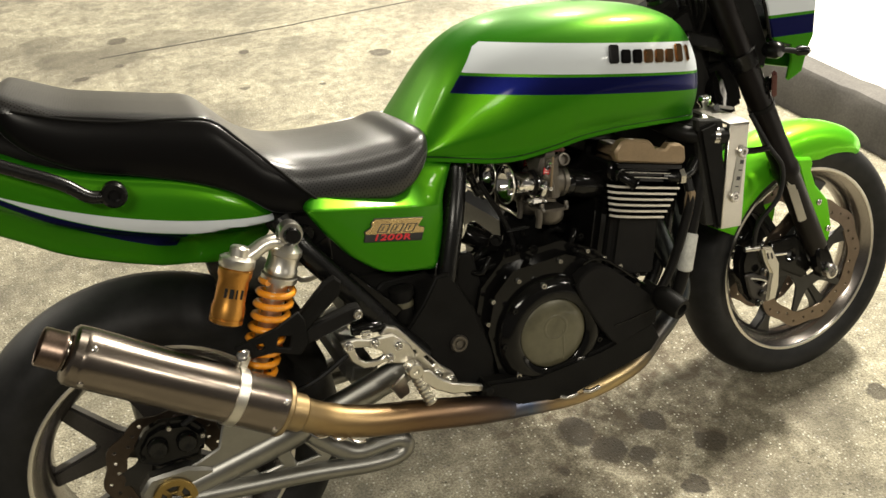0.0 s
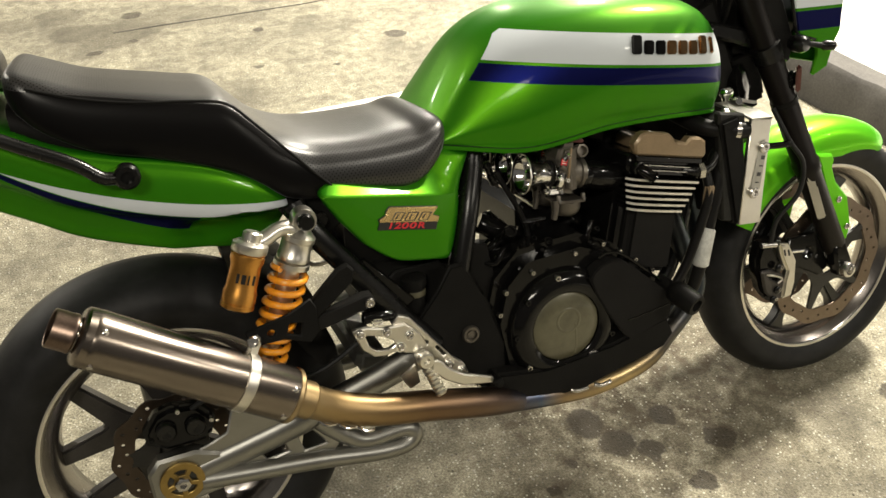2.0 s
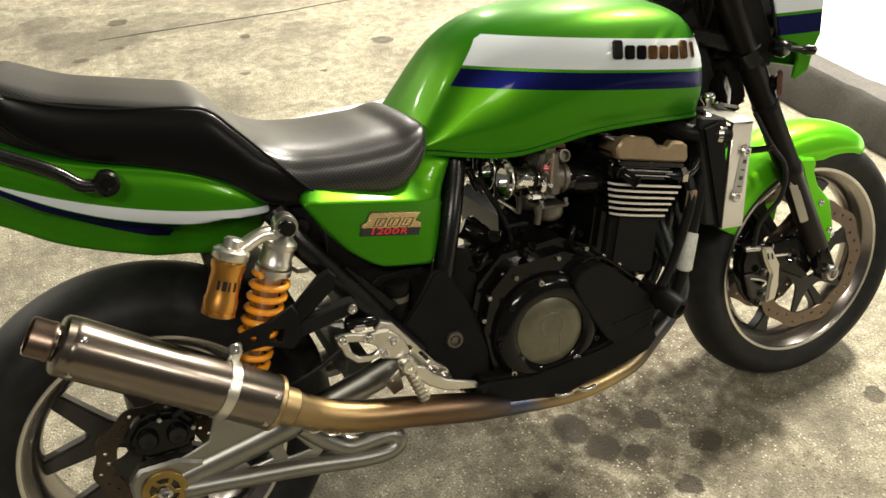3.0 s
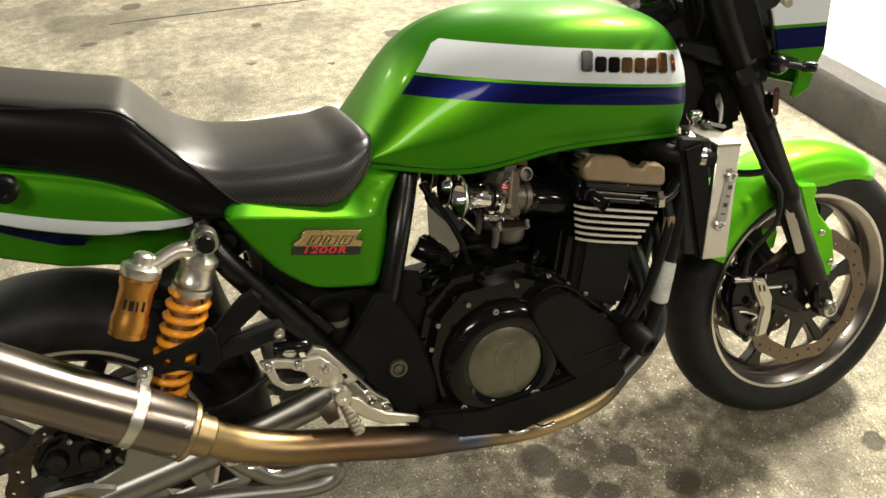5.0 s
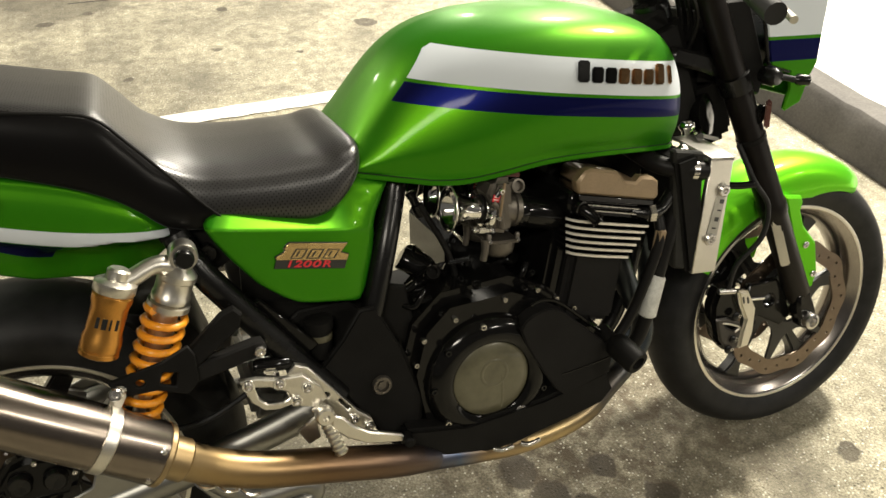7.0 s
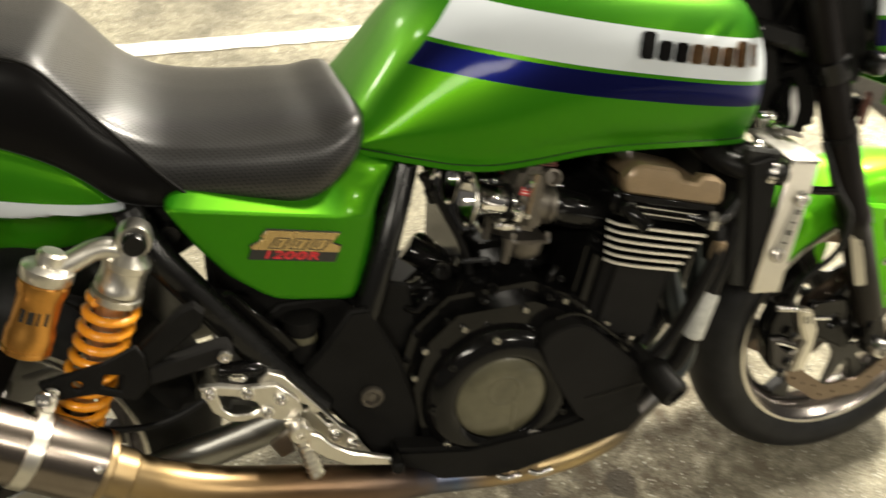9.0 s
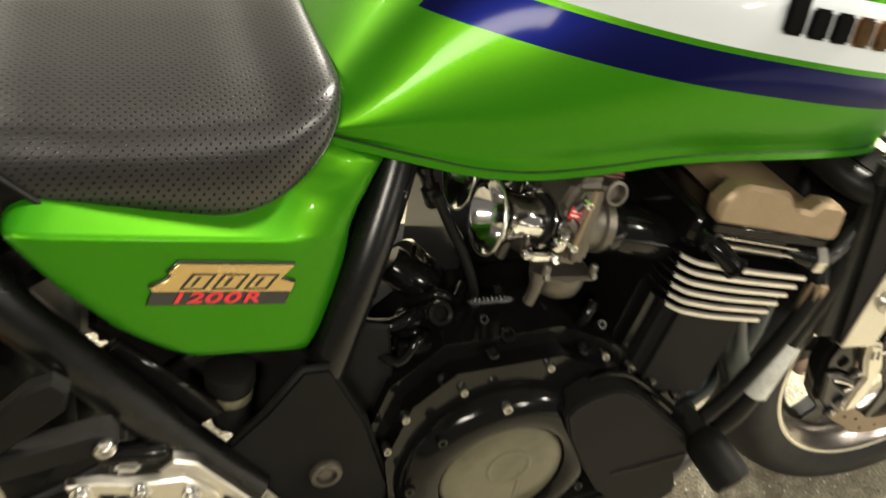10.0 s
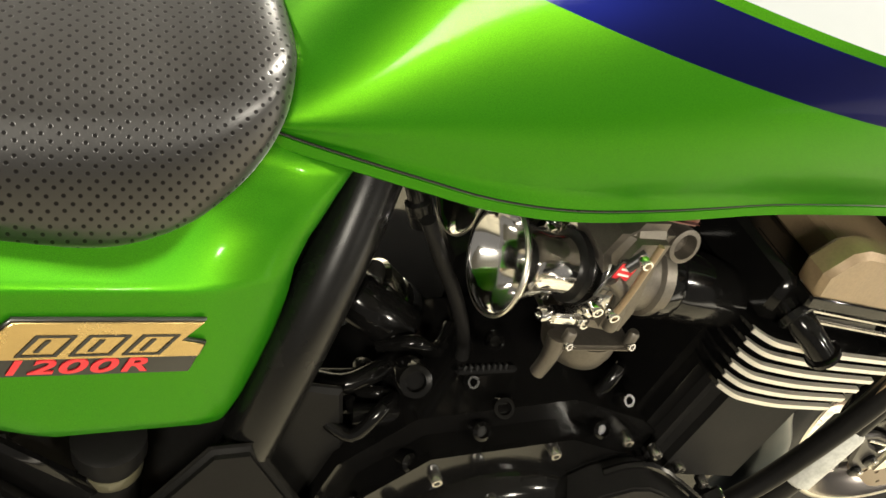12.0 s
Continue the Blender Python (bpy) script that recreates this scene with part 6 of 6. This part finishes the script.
for k in range(3):
    part("spring_hook", tube([(0.225 + 0.03 * k, -0.228, 0.405 - 0.016 * k), (0.235 + 0.03 * k, -0.238, 0.398 - 0.016 * k), (0.25 + 0.03 * k, -0.232, 0.392 - 0.016 * k)], 0.0026, 6, 3), M_STEEL, bike)
part("header_pipe", tube([(0.6, -0.165, 0.285), (0.685, -0.155, 0.266), (0.76, -0.15, 0.256), (0.835, -0.148, 0.262), (0.9, -0.142, 0.277), (0.955, -0.125, 0.305), (1.01, -0.105, 0.33), (1.046, -0.095, 0.37), (1.046, -0.09, 0.415), (1.026, -0.088, 0.455), (1.012, -0.087, 0.49), (0.998, -0.085, 0.53), (0.988, -0.08, 0.58)], 0.0205, 14, 5), M_HEAT, bike, "curved header pipe")
for k, y in enumerate((-0.03, 0.11, 0.205)):
    part("header_pipe", tube([(0.6, -0.13 + 0.03 * k, 0.3), (0.7, y * 0.9 - 0.03, 0.268), (0.79, y, 0.262), (0.88, y, 0.268), (0.99, y, 0.295), (1.065, y, 0.345), (1.1, y, 0.43), (1.09, y, 0.53), (1.045, y, 0.61), (1.0, y, 0.635)], 0.0205, 14, 5), M_HEAT, bike, "curved header pipe")
for k in range(2):
    hook = [(0.7 + 0.05 * k, -0.187, 0.287 - 0.004 * k), (0.712 + 0.05 * k, -0.192, 0.284 - 0.004 * k), (0.735 + 0.05 * k, -0.187, 0.281 - 0.002 * k)]
    part("pipe_spring", tube(hook, 0.0042, 8, 3), M_STEEL, bike, "steel pipe spring")


# ---- rider's foot controls ----
def rearset(side):
    y = side * 0.178
    r = part("rearset", plate([(0.309, 0.523), (0.335, 0.521), (0.36, 0.513), (0.4, 0.51), (0.425, 0.484), (0.432, 0.462), (0.416, 0.45), (0.392, 0.459), (0.38, 0.466), (0.358, 0.463), (0.34, 0.466), (0.322, 0.484)], y, y + side * 0.011,
              [[(0.329, 0.508), (0.352, 0.502), (0.374, 0.489), (0.38, 0.478), (0.366, 0.473), (0.345, 0.476), (0.334, 0.487)]], 0.0018), M_ALU, bike, "machined aluminium rearset plate")
    arm = part("mount_arm", plate([(0.392, 0.524), (0.41, 0.516), (0.44, 0.475), (0.478, 0.421), (0.498, 0.402), (0.505, 0.382), (0.487, 0.378), (0.462, 0.4), (0.437, 0.432), (0.418, 0.47), (0.4, 0.495), (0.378, 0.512)], y - side * 0.012, y + side * 0.002,
                   [circle(0.432, 0.462, 0.005, 10), [(0.448, 0.448), (0.463, 0.427), (0.468, 0.43), (0.453, 0.451)]], 0.0018), M_ALU, r)
    part("toe_arm", plate([(0.405, 0.452), (0.426, 0.458), (0.442, 0.432), (0.452, 0.41), (0.44, 0.4), (0.424, 0.418)], y + side * 0.011, y + side * 0.018, bevel=0.0015), M_ALU, r)
    for x, z, d in ((0.365, 0.506, 0.011), (0.404, 0.489, 0.011), (0.386, 0.472, 0.011), (0.321, 0.514, 0.011), (0.47, 0.41, 0.002), (0.492, 0.39, 0.002)):
        ring = part("bolt_washer", lathe([(0.0045, 0), (0.009, 0.0005), (0.009, 0.0025), (0.0045, 0.003)], (x, y + side * d, z), (0, side, 0), 16, closed=True), M_CHROME, r)
        bolt("bolt", (x, y + side * (d + 0.002), z), ring, 0.0062, 0.006, (0, side, 0), M_STEEL)
    part("pivot_boss", lathe([(0.014, 0), (0.0145, 0.003), (0.0145, 0.016), (0.012, 0.019), (0.006, 0.019), (0.005, 0.012), (0, 0.012)], (0.423, y + side * 0.011, 0.441), (0, side, 0), 20), M_ALU, r)
    part("clevis", block((0.356, y - side * 0.004, 0.521), (0.02, 0.012, 0.012), 0.003, (0, 10, 0)), M_CHROME, r)
    peg = part("foot_peg", lathe([(0.008, 0)] + [(0.0115 if k % 2 else 0.0092, 0.014 + 0.0038 * k) for k in range(17)] + [(0.0115, 0.079), (0.0075, 0.083), (0, 0.083)], (0.418, y + side * 0.004, 0.45), (0.26, side * 0.42, -0.87), 18), M_ALU, r, "knurled foot peg")
    lv = part("brake_lever", plate([(0.432, 0.442), (0.447, 0.436), (0.462, 0.416), (0.486, 0.398), (0.538, 0.377), (0.546, 0.362), (0.482, 0.377), (0.452, 0.396), (0.43, 0.42)], y + side * 0.02, y + side * 0.03, bevel=0.0025), M_ALU, r, "bright brake lever")
    part("lever_toe", lathe([(0.007, 0), (0.009, 0.003), (0.009, 0.024), (0.006, 0.027), (0, 0.027)], (0.546, y + side * 0.016, 0.366), (0, side, 0), 14), M_MATT, lv)
    part("heel_tab", plate([(0.385, 0.4), (0.415, 0.42), (0.42, 0.38), (0.4, 0.372)], y - side * 0.02, y - side * 0.014, bevel=0.002), M_ALU, r)
    part("master_cylinder", lathe([(0.009, 0), (0.0105, 0.004), (0.0105, 0.05), (0.008, 0.054), (0, 0.055)], (0.335, y - side * 0.012, 0.53), (0.93, 0, -0.12), 16), M_CASE, r)


on_side(1)
rearset(1)
on_side(-1)
rearset(-1)
